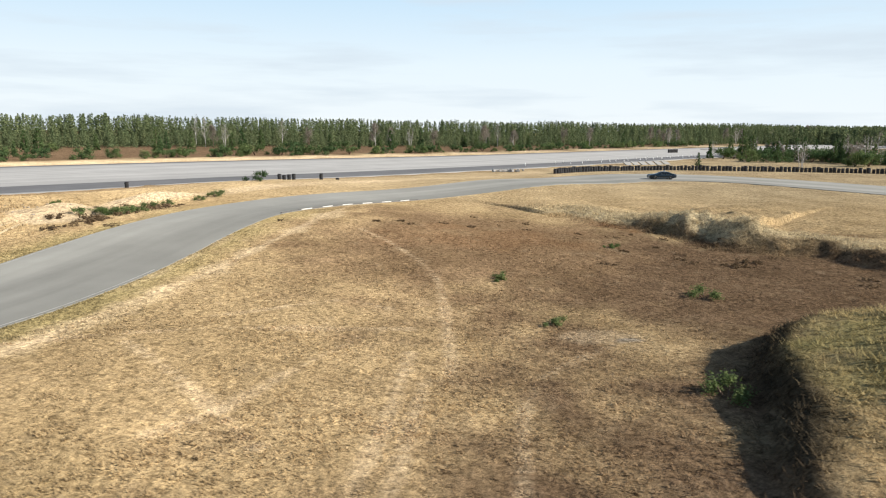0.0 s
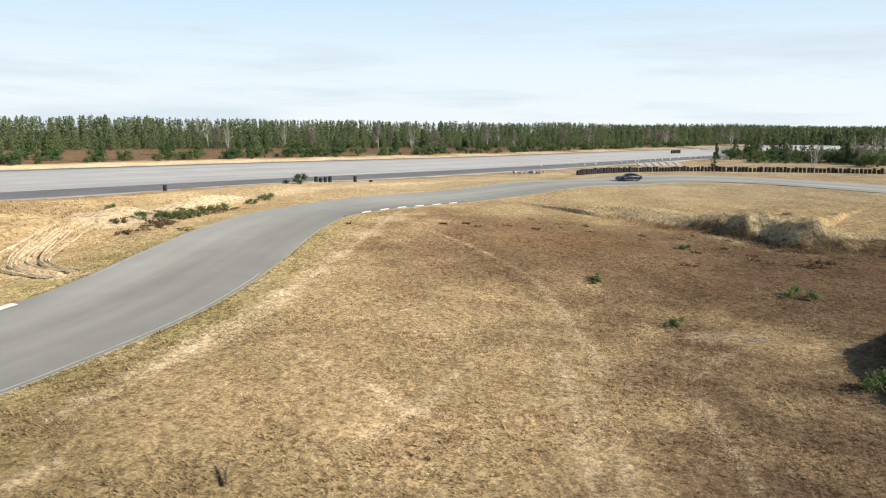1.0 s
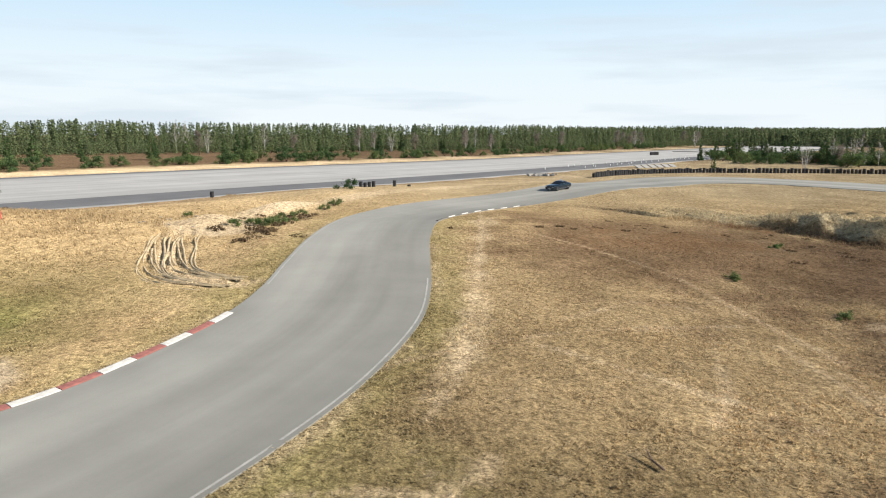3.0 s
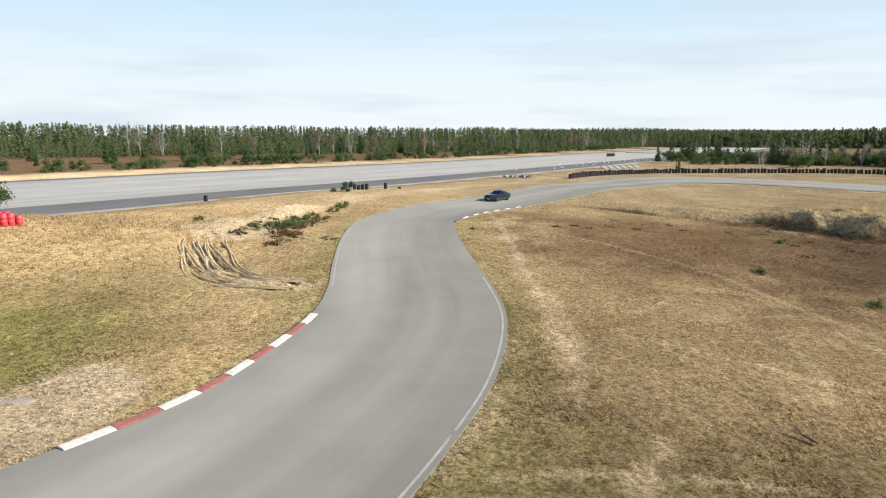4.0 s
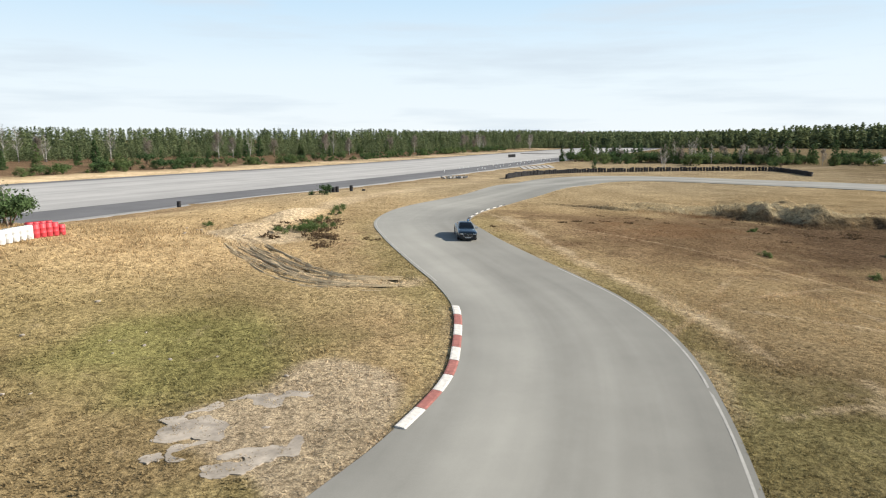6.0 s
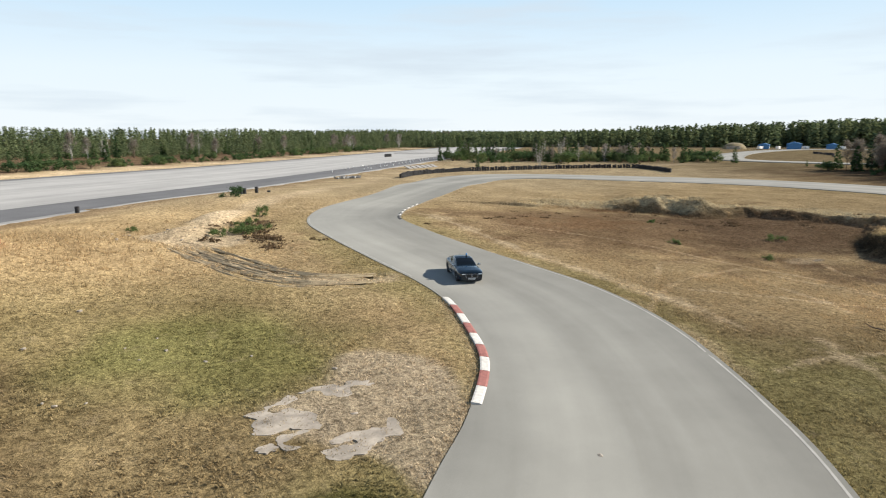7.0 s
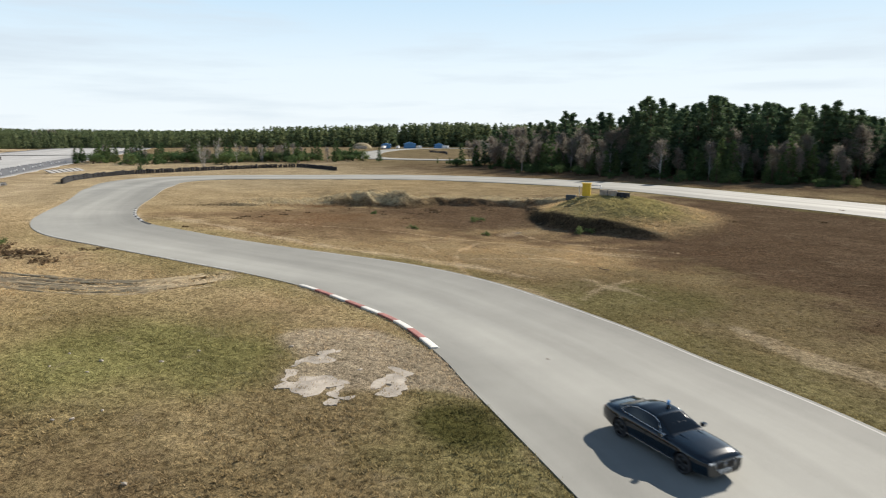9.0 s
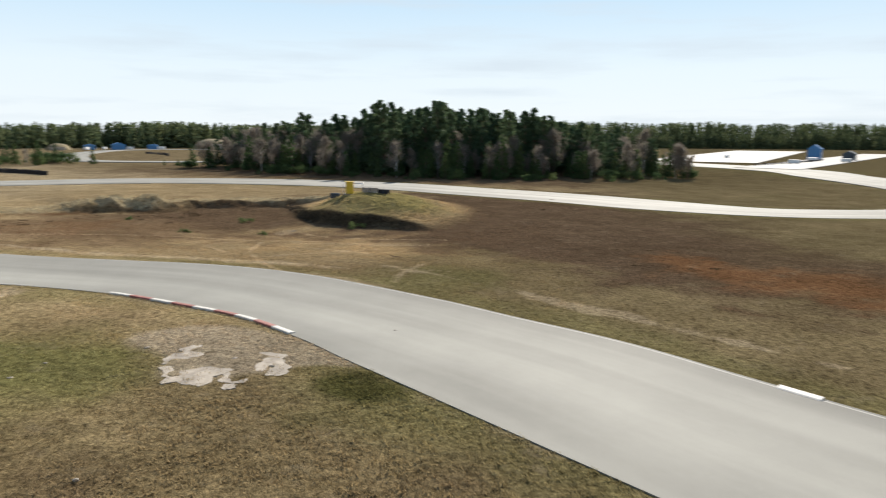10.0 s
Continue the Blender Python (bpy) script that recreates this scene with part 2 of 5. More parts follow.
def along(line, x, y):
    """Signed distance to a line of points (positive on its right hand), and the way along it."""
    best, side, place, run = np.full(np.shape(x), 1e9), np.zeros(np.shape(x)), np.zeros(np.shape(x)), 0.0
    for (ax, ay), (bx, by) in zip(line, line[1:]):
        dx, dy = bx - ax, by - ay
        n = math.hypot(dx, dy)
        u = np.clip(((x - ax) * dx + (y - ay) * dy) / n ** 2, 0, 1)
        ex, ey = x - ax - u * dx, y - ay - u * dy
        d = np.hypot(ex, ey)
        near = d < best
        side = np.where(near, np.sign(ex * dy - ey * dx), side)
        place = np.where(near, run + u * n, place)
        best = np.where(near, d, best)
        run += n
    return best * side, place


SCARP = [(8.8, 12.5), (9.6, 16.5), (10.7, 19.5), (12.1, 22.5), (13.3, 26), (14.1, 29.5), (17.0, 33.6), (22.5, 38), (31, 41)]
BANK = [(13, 80), (17, 75), (22, 69.8), (24.3, 66), (25.6, 62), (29, 60.3), (33.5, 59), (35.5, 54), (36.5, 48), (36, 42.5)]
SWELLS = [(1.06, -12, 70, 16, 18), (1.17, -25, 100, 18, 18), (1.42, 12, 112, 20, 18), (0.64, 40, 142, 28, 20), (-0.12, 75, 118, 24, 24), (-0.15, 92, 70, 26, 28), (-0.52, 9, 39, 13, 11), (0.64, -30, 60, 9, 22)]


def terrain(x, y):
    """Height of the ground: broad lie of the land, the mound, the hollow with its bank, the rise by the runway, the heaps."""
    x, y = np.asarray(x, float), np.asarray(y, float)
    tx, ty = np.tanh(x / 60), np.tanh((y - 60) / 80)
    z = BASE[0] + BASE[1] * tx + BASE[2] * ty + BASE[3] * tx * ty + BASE[4] * tx * tx
    z += 0.45 * bump(x, y, -21, 27, 9, 22) - 0.45 * bump(x, y, 2, 24, 12, 16) - 0.55 * bump(x, y, 24, 53, 14, 14)
    # mound with a scarp towards the west and north
    d, _ = along(SCARP, x, y)
    wave = 2.2 * (fractal(x, y, 4.5, 21) - 0.5)
    z += 3.5 * bump(x, y, 25.5, 26.8, 16.5, 11.5) ** 0.9 * (0.72 + 0.28 * smooth(1.5, 9, d)) * smooth(-0.2, 1.4, (d + wave * 0.8) / (1 + 0.9 * np.maximum(18.5 - y, 0)))
    z += 0.7 * (fractal(x, y, 3.2, 27) - 0.5) * smooth(0.15, 0.5, bump(x, y, 25.5, 25.8, 16.5, 11.5)) * smooth(0, 2, d)
    # bank round the hollow
    d, way = along(BANK, x, y)
    d = -d
    broad = 7.0 - 3.4 * smooth(6, 14, way) - 2.0 * smooth(25, 30, way)
    z += (1.0 + 1.8 * smooth(8, 16, way) * smooth(30, 25, way)) * (0.55 + 0.9 * fractal(x, y, 2.6, 23)) * smooth(-0.9, broad - 0.3, d + wave * 1.5) * np.exp(-np.maximum(d, 0) / 16) * smooth(30, 8, np.hypot(x - 32, y - 60) - 18)
    # rise by the runway, with the barrels on it
    z += 3.5 * bump(x, y, -68, 61, 19, 14, 35) + 0.7 * bump(x, y, -46, 90, 20, 6, 40)
    z += 0.5 * bump(x, y, -25, 112, 24, 11, 40)
    # long swell under the bends, and the floor of the hollow
    for h, cx, cy, rx, ry in SWELLS:
        z += h * bump(x, y, cx, cy, rx, ry)
    # heaps of sand
    z += 1.1 * bump(x, y, -42.6, 73.5, 3.2, 2.4, 30) + 1.2 * bump(x, y, -36.5, 84, 5.5, 2.2, 42)
    return z

ROAD = spline([(72, -101, 18), (48, -81, 15), (39.5, -69, 13.5), (37.2, -56, 13.5), (38.6, -41, 14.5), (48.6, -25.1, 19), (61.7, -9.6, 19.9), (74.7, 10.2, 20.1), (86.7, 29.6, 20), (93.5, 52.2, 19.8),
               (94, 75.9, 19), (87.5, 97.8, 18), (76, 117, 17.3), (63.2, 131.3, 16.7), (48, 137.1, 16.2), (33.6, 133.4, 16.7), (20.9, 121.8, 15.5), (6.3, 107.4, 12.9), (-4, 98, 11.2),
               (-12.7, 88.6, 11.4), (-18.7, 81.2, 12), (-23.0, 73, 11.5), (-24.9, 62.1, 11.5), (-25.7, 51.1, 11.7), (-26.2, 43, 11.6), (-27.3, 35.9, 11.8)] +
              [(-29.9, 28.5, 12.2), (-32.9, 22.7, 12.2), (-37.3, 16.8, 13.1), (-41.2, 12.7, 13.7), (-46.4, 7.2, 14.4), (-51.4, 2.7, 14), (-55.4, -0.9, 13.6), (-63, -8, 13.2), (-78, -21, 13), (-110, -48, 13)], 0.8)
LOOP = spline([(72, -101, 18), (108, -110, 24), (150, -113, 25), (190, -117, 28), (232, -101, 30), (275, -75, 28)], 2.0)
TRACK = spline([(225, 20, 11), (208, 90, 11), (192, 135, 12), (192, 168, 14), (225, 195, 15), (290, 228, 14), (365, 247, 14), (402, 220, 12), (385, 170, 11), (345, 120, 11), (325, 50, 11)], 3.0)
RUN_AT, RUN_DIR = (-68.0, 91.0), (0.7236, 0.6902)


def runway_frame(x, y):
    """Metres along the runway and across it from its near edge."""
    u, v = x - RUN_AT[0], y - RUN_AT[1]
    return u * RUN_DIR[0] + v * RUN_DIR[1], -u * RUN_DIR[1] + v * RUN_DIR[0]


def tangents(line):
    d = np.gradient(line[:, :2], axis=0)
    return d / np.linalg.norm(d, axis=1)[:, None]


def edge(line, side, inset=0.0):
    """The line's edge: side +1 is on the left of its way."""
    t = tangents(line)
    n = np.stack([-t[:, 1], t[:, 0]], 1)
    return line[:, :2] + n * (line[:, 2:3] / 2 - inset) * side


def near_line(line, x, y, pad=6.0):
    """Distance of points from the line's middle, less half its width (only near it; far off it is large)."""
    out = np.full(np.shape(x), 99.0)
    for i in range(0, len(line) - 1, 40):
        seg = line[i:i + 41]
        lo, hi = seg[:, :2].min(0) - 20, seg[:, :2].max(0) + 20
        m = (x > lo[0]) & (x < hi[0]) & (y > lo[1]) & (y < hi[1])
        if m.any():
            px, py = x[m], y[m]
            d = np.full(px.shape, 99.0)
            for q in seg:
                d = np.minimum(d, np.hypot(px - q[0], py - q[1]) - q[2] / 2)
            out[m] = np.minimum(out[m], d)
    return out

LANE_RUNWAY = spline([(-39.5, 79.2, 2), (-35.8, 83.2, 2), (-26.4, 97.2, 2), (-12.8, 114.8, 2), (2.1, 133.2, 2), (10, 138, 2.5), (24, 158, 2.5), (48, 184, 3)], 1.0)
RUTS = spline([(-44.5, 68, 1), (-43.8, 62.8, 1), (-42.6, 58, 1), (-41.2, 53, 1), (-39.4, 49.2, 1), (-36.8, 46.8, 1), (-33.2, 45, 1)], 0.5)
LANE_INNER = spline([(-12, 73, 1.6), (-14, 62, 1.6), (-16.3, 50, 1.6), (-17.6, 40, 1.6), (-19.5, 31, 1.4), (-22, 24, 1.2)], 0.6)
LANE_SOUTH = spline([(-20, 19, 1.0), (-24.5, 12.5, 1.2), (-30, 6.2, 1.2), (-36, 0, 1.2), (-42, -5.5, 1.2), (-50, -13, 1.2)], 0.6)
TRAILS = [spline(p, 0.7) for p in (
    [(-16, 31.4, 0.35), (-12, 27.6, 0.35), (-8.8, 24.2, 0.35), (-6.6, 21.6, 0.3)], [(-10.4, 22.0, 0.3), (-8.8, 24.2, 0.35), (-6.9, 28.9, 0.3), (-4.6, 34, 0.3)],
    [(-8.1, 63.3, 0.4), (-4.3, 56.8, 0.45), (-0.8, 47.6, 0.4), (0.2, 34.7, 0.35), (0.3, 28.5, 0.3)], [(-3.2, 16, 0.35), (-2.5, 22.1, 0.35), (-2.2, 25, 0.35), (-1.8, 32, 0.3)], [(-1.9, 16, 0.3), (-1.4, 22, 0.3), (-1.0, 28, 0.3)],
    [(-26.5, 17.2, 0.2), (-23.7, 17.1, 0.3), (-21.5, 16.5, 0.3), (-17, 15.2, 0.2)], [(-22.4, 23, 0.2), (-22.6, 19.5, 0.25), (-21.6, 16.6, 0.25), (-21.8, 13, 0.2)], [(-13.5, 35.5, 0.35), (-9.5, 38.8, 0.35), (-6.2, 40.7, 0.35), (-3.5, 39.6, 0.35)],
    [(-9.5, 88, 0.5), (-11, 84, 0.5), (-14.2, 62, 0.5), (-16.4, 48, 0.5), (-18.6, 36, 0.4), (-20.2, 27, 0.4), (-22, 22, 0.4)], [(2, 14, 0.3), (4, 28, 0.3), (10.5, 36, 0.3)], [(-29, 24, 0.4), (-20, 30, 0.4), (-12, 34, 0.4), (-2, 36, 0.4)])]
TWIN = spline([(-4.5, 13, 0.4), (-1, 24, 0.4), (1.5, 36, 0.4), (2.5, 46, 0.4)], 0.7)
STRAW, HEATH, GREEN = np.array((0.392, 0.292, 0.166)), np.array((0.128, 0.084, 0.055)), np.array((0.188, 0.178, 0.070))
SAND, MOSS, GRAVEL, RUST = np.array((0.52, 0.41, 0.275)), np.array((0.105, 0.100, 0.035)), np.array((0.42, 0.345, 0.25)), np.array((0.235, 0.118, 0.055))


def ground_tone(x, y, road):
    """Colour of the soil and its growth: dry grass, heath, green verges, sand, gravel; painted shade on scarp and bank.
    """
    n1, n2, n3 = fractal(x, y, 9, 3), fractal(x, y, 3.0, 5), fractal(x, y, 30, 8)
    west = smooth(-30, -52, x + (n1 - 0.5) * 14) * smooth(60, 42, y)
    c = STRAW[None] * (0.86 + 0.32 * n3)[:, None]
    c = c * (1 - west)[:, None] + west[:, None] * np.array((0.245, 0.195, 0.098))[None]

    def lay(mask, colour):
        nonlocal c
        m = np.clip(mask, 0, 1)[:, None]
        c = c * (1 - m) + colour[None] * m

    wobble = n1 - 0.5
    south = smooth(22, 8, y + x * 0.25 + (n1 - 0.5) * 8) * smooth(20, -8, x)
    c = c * (1 - south)[:, None] + south[:, None] * np.array((0.255, 0.195, 0.105))[None]
    # west field's colour darkened to stand for its backlit, self-shaded grass
    lay(0.30 * smooth(-34, -50, x + wobble * 10) * smooth(40, 22, y), np.array((0.19, 0.145, 0.08)))
    near_west = bump(x, y, -22, 24, 9, 18)[:, None]
    c = c * (1 - 0.30 * near_west)
    wob = (n1 - 0.5) * 1.1 + (n2 - 0.5) * 0.7
    heath = (0.85 * bump(x, y, 6, 60, 20, 15) + 1.05 * bump(x, y, 24, 49, 18, 13) + 1.45 * bump(x, y, 45, -2, 40, 34, 30) + 1.5 * bump(x, y, -4, -8, 38, 17, 42) + 0.4 * bump(x, y, 4, 36, 9, 12)
             + 0.75 * bump(x, y, -62, 35, 8, 12) + 0.5 * bump(x, y, -8, 75, 14, 7) + 0.6 * bump(x, y, -62, 12, 9, 9))
    lay(smooth(0.25, 0.95, heath + wob * 0.9) * 0.9, HEATH)
    lay(smooth(0.3, 0.8, 1.15 * bump(x, y, 1, 62, 17, 27) + wob * 0.7) * 0.62, np.array((0.235, 0.160, 0.094)))
    lay(smooth(0.35, 0.9, 1.1 * bump(x, y, -22, -18, 16, 8, 40) + wob) * 0.8, RUST)
    lay(smooth(0.45, 0.9, 0.9 * bump(x, y, 4, 62, 13, 7) + wob) * 0.22, RUST)
    along_run, across = runway_frame(x, y)
    lay(smooth(80, 115, y + wob * 10) * 0.6, np.array((0.40, 0.325, 0.215)))
    lay(smooth(92, 99, across + wob * 5) * 0.92, HEATH * 0.9)
    lay(smooth(105, 150, x + wob * 20) * 0.7, HEATH * 0.9 + GREEN * 0.3)
    lay(smooth(0.2, 0.7, bump(x, y, 142, 20, 60, 110) + wob * 0.3) * 0.85, HEATH * 0.8)
    lay(smooth(-10, -40, y + wob * 14) * smooth(-30, 10, x) * 0.75, HEATH * 0.7 + GREEN * 0.4)
    lay(smooth(-9, -3, across + wob * 4) * smooth(1, -1, across) * 0.55, HEATH * 1.25)
    # greener growth
    lay(smooth(0.35, 1.0, 1.25 * bump(x, y, -49.5, 36, 9, 10) + wob * 0.6) * 0.85, GREEN)
    d, _ = along(SCARP, x, y)
    lay(smooth(0.5, 1.6, d) * smooth(0.12, 0.4, bump(x, y, 25.5, 25.5, 16.5, 12.5) + wob * 0.12), STRAW * 0.95)
    lay(smooth(0.5, 1.6, d) * smooth(0.3, 0.9, 0.95 * bump(x, y, 25, 24, 14, 11) + wob * 0.6) * 0.7, GREEN * 1.2)
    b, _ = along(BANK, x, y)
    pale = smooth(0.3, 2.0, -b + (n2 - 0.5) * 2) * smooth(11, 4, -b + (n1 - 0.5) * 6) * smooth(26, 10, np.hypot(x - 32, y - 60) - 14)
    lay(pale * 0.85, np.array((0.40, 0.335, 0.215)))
    # dark soil patches that also paint in the shade at the bank's foot
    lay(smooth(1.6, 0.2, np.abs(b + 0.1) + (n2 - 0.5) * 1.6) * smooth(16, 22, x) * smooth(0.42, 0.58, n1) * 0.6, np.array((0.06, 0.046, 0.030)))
    verge = smooth(4.5, 0.5, road + wob * 4) * smooth(90, 60, y)
    lay(verge * 0.42, GREEN * 1.1)
    lay(smooth(0.4, 0.9, 0.8 * bump(x, y, -24, 14, 9, 9) + wob * 0.7) * 0.5, GREEN)
    lay(smooth(0.4, 0.9, 0.85 * bump(x, y, -53, 16, 9, 6, 40) + wob * 0.8) * 0.45, GREEN)
    lay(smooth(0.4, 0.9, 0.6 * bump(x, y, 70, -58, 20, 10, -30) + wob * 0.8) * 0.5, GREEN)
    lay(smooth(0.5, 0.9, 1.2 * bump(x, y, -49.5, 16.6, 3.6, 2.7, 40) + wob * 0.7) * 0.9, MOSS * 0.75)
    # scarp faces: dark soil, with the scarp's own shade painted in
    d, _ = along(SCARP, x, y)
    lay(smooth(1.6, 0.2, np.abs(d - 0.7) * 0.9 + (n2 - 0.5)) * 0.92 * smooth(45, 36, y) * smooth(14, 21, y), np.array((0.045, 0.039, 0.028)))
    # bare sand and gravel
    for line, strength, wide in ((LANE_RUNWAY, 0.85, 1.8), (LANE_INNER, 0.5, 0.6), (LANE_SOUTH, 0.5, 0.15), (RUTS, 0.75, 1.5)):
        q = near_line(line, x, y)
        lay(smooth(wide, -0.4, q + (n2 - 0.5) * 2.6 + (n1 - 0.45) * 2.2) * strength, SAND)
    for line in TRAILS:
        q = near_line(line, x, y)
        lay(smooth(0.30, -0.1, q + (n2 - 0.5) * 0.7) * 0.55, SAND)
    lay(smooth(71, 73.5, across + wob * 1.5) * smooth(93, 88, across + wob * 4), SAND * 1.08)
    lay(smooth(0.35, 0.7, 1.0 * bump(x, y, -42.6, 73.5, 5.0, 3.4, 30) + bump(x, y, -36.5, 84, 6, 2.6, 42) + 0.85 * bump(x, y, -41, 70, 4, 6) + wob * 0.4) * 0.9, np.array((0.48, 0.385, 0.265)))
    lay(smooth(0.35, 0.62, bump(x, y, -44.4, 20.6, 2.2, 6.5, -20) + 0.75 * bump(x, y, -42.8, 28, 2.2, 4.5) + 0.7 * bump(x, y, -47.4, 24, 3.6, 3.6) + wob * 0.55) * 0.85, GRAVEL)
    lay(smooth(0.45, 0.8, bump(x, y, 9.4, 36.0, 4.2, 2.0) + wob * 0.5) * 0.55, SAND * 0.85)
    lay(smooth(0.5, 0.8, bump(x, y, 10.2, 35.2, 1.5, 0.7) + wob * 0.4) * 0.6, grey(0.16) * np.ones(3))
    lay(smooth(0.5, 0.9, bump(x, y, 60, 180, 24, 8, 40) + wob * 0.4) * 0.7, SAND)
    lay(smooth(0.5, 0.9, bump(x, y, 140, 160, 35, 10, -30) + wob * 0.4) * 0.6, SAND * 0.85)
    lay(smooth(1.2, -0.2, road + (n2 - 0.5) * 1.4) * smooth(0.46, 0.62, n1) * 0.5, SAND * 0.9)
    return c


def graded(lo, hi, step, far, grow=1.16):
    mid = list(np.arange(lo, hi + step / 2, step))
    out, s, v = [], step, hi
    while v < far:
        s *= grow
        v += s
        out.append(v)
    pre, s, v = [], step, lo
    while v > -far:
        s *= grow
        v -= s
        pre.append(v)
    return np.array(pre[::-1] + mid + out)


def build_ground():
    gx, gy = graded(-78, 60, 0.26, 3600), graded(-14, 96, 0.26, 3600)
    X, Y = np.meshgrid(gx, gy)
    x, y = X.ravel(), Y.ravel()
    road = np.minimum(near_line(ROAD, x, y), near_line(LOOP, x, y))
    z = ground_height(x, y)
    near = (x > -90) & (x < 75) & (y > -30) & (y < 115)
    rough = (fractal(x, y, 1.5, 11) - 0.5) * 0.14 + (fractal(x, y, 5, 12) - 0.5) * 0.22
    z = z + np.where(near, rough * smooth(0.2, 2.0, road), 0)
    # wheel ruts in the sand
    q, _ = along([tuple(p[:2]) for p in RUTS[::6]], x, y)
    z = z - np.where(np.abs(q) < 3, 0.20 * smooth(0.1, 0.9, np.abs(np.sin(q * 2.6 + vnoise(x, y, 2.5, 4) * 2))) * smooth(3.0, 1.0, np.abs(q)), 0)
    z = z - 0.13 * smooth(0.0, -0.8, road)
    _, across = runway_frame(x, y)
    z = z - 0.25 * smooth(0, 2, across) * smooth(73, 70, across)
    nx, ny = len(gx), len(gy)
    i = np.arange(nx * ny).reshape(ny, nx)
    quads = np.stack([i[:-1, :-1], i[:-1, 1:], i[1:, 1:], i[1:, :-1]], -1).reshape(-1, 4)
    me = bpy.data.meshes.new("ground")
    me.vertices.add(len(x))
    me.vertices.foreach_set("co", np.stack([x, y, z], 1).ravel())
    me.loops.add(quads.size)
    me.loops.foreach_set("vertex_index", quads.ravel().astype(np.int32))
    me.polygons.add(len(quads))
    me.polygons.foreach_set("loop_start", np.arange(0, quads.size, 4, dtype=np.int32))
    me.polygons.foreach_set("use_smooth", np.ones(len(quads), bool))
    me.update(calc_edges=True)
    tone = np.ones((len(x), 4))
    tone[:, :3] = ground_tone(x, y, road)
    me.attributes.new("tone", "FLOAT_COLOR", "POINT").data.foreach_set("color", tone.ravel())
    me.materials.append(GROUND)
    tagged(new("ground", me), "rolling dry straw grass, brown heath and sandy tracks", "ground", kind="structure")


def ground_height(x, y):
    return terrain(x, y)


def H(x, y):
    return float(terrain(x, y))


def ribbon(name, line, material, lift, cols=8, inset=0.0):
    """A paved strip along a line of (x, y, width), lying on the ground, with a thin dropped rim."""
    left, right = edge(line, 1, inset), edge(line, -1, inset)
    u = np.linspace(0, 1, cols)
    P = left[:, None] * (1 - u)[None, :, None] + right[:, None] * u[None, :, None]
    Z = terrain(P[..., 0], P[..., 1])
    Z = Z * 0.35 + (Z[:, :1] * (1 - u) + Z[:, -1:] * u) * 0.65 + lift
    n = len(line)
    verts = np.concatenate([np.concatenate([P, Z[..., None]], -1).reshape(-1, 3), np.c_[left, Z[:, 0] - 0.25], np.c_[right, Z[:, -1] - 0.25]])
    i = np.arange(n * cols).reshape(n, cols)
    faces = np.stack([i[:-1, :-1], i[1:, :-1], i[1:, 1:], i[:-1, 1:]], -1).reshape(-1, 4).tolist()
    a, b = n * cols, n * cols + n
    for k in range(n - 1):
        faces.append((i[k, 0], a + k, a + k + 1, i[k + 1, 0]))
        faces.append((i[k, -1], i[k + 1, -1], b + k + 1, b + k))
    me = shape(name, verts, faces)
    me.materials.append(material)
    rim = np.tile(np.minimum(1, np.minimum(u, 1 - u) * 6), n)
    run = np.r_[0, np.cumsum(np.linalg.norm(np.diff(line[:, :2], axis=0), axis=1))]
    me.attributes.new("run", "FLOAT", "POINT").data.foreach_set("value", np.concatenate([np.repeat(run, cols), run, run]))
    me.attributes.new("lane", "FLOAT", "POINT").data.foreach_set("value", np.concatenate([(line[:, 2:3] * u[None]).ravel(), np.zeros(2 * n)]))
    me.attributes.new("across", "FLOAT", "POINT").data.foreach_set("value", np.concatenate([0.15 + 0.4 * rim, np.zeros(2 * n)]))
    return new(name, me)


def line_mark(name, pts, width, lift, parent=None):
    t = tangents(pts)
    n = np.stack([-t[:, 1], t[:, 0]], 1) * width / 2
    a, b = pts[:, :2] + n, pts[:, :2] - n
    z = ROADZ(pts[:, 0], pts[:, 1])[:, None] + lift
    m = len(pts)
    verts = np.concatenate([np.c_[a, z], np.c_[b, z]])
    me = shape(name, verts, [(k, k + m, k + m + 1, k + 1) for k in range(m - 1)])
    return part(name, me, LINE, parent)


def ROADZ(x, y):
    """Height of the main road's surface."""
    x, y = np.atleast_1d(np.asarray(x, float)), np.atleast_1d(np.asarray(y, float))
    L, R = edge(ROAD, 1), edge(ROAD, -1)
    zl, zr = terrain(L[:, 0], L[:, 1]), terrain(R[:, 0], R[:, 1])
    out = []
    for px, py in zip(x, y):
        k = int(np.argmin((ROAD[:, 0] - px) ** 2 + (ROAD[:, 1] - py) ** 2))
        d = R[k] - L[k]
        u = float(np.clip(((px - L[k][0]) * d[0] + (py - L[k][1]) * d[1]) / (d @ d), 0, 1))
        out.append(0.35 * H(px, py) + 0.65 * (zl[k] * (1 - u) + zr[k] * u) + ROAD_LIFT)
    return np.array(out)


ROAD_LIFT = 0.05


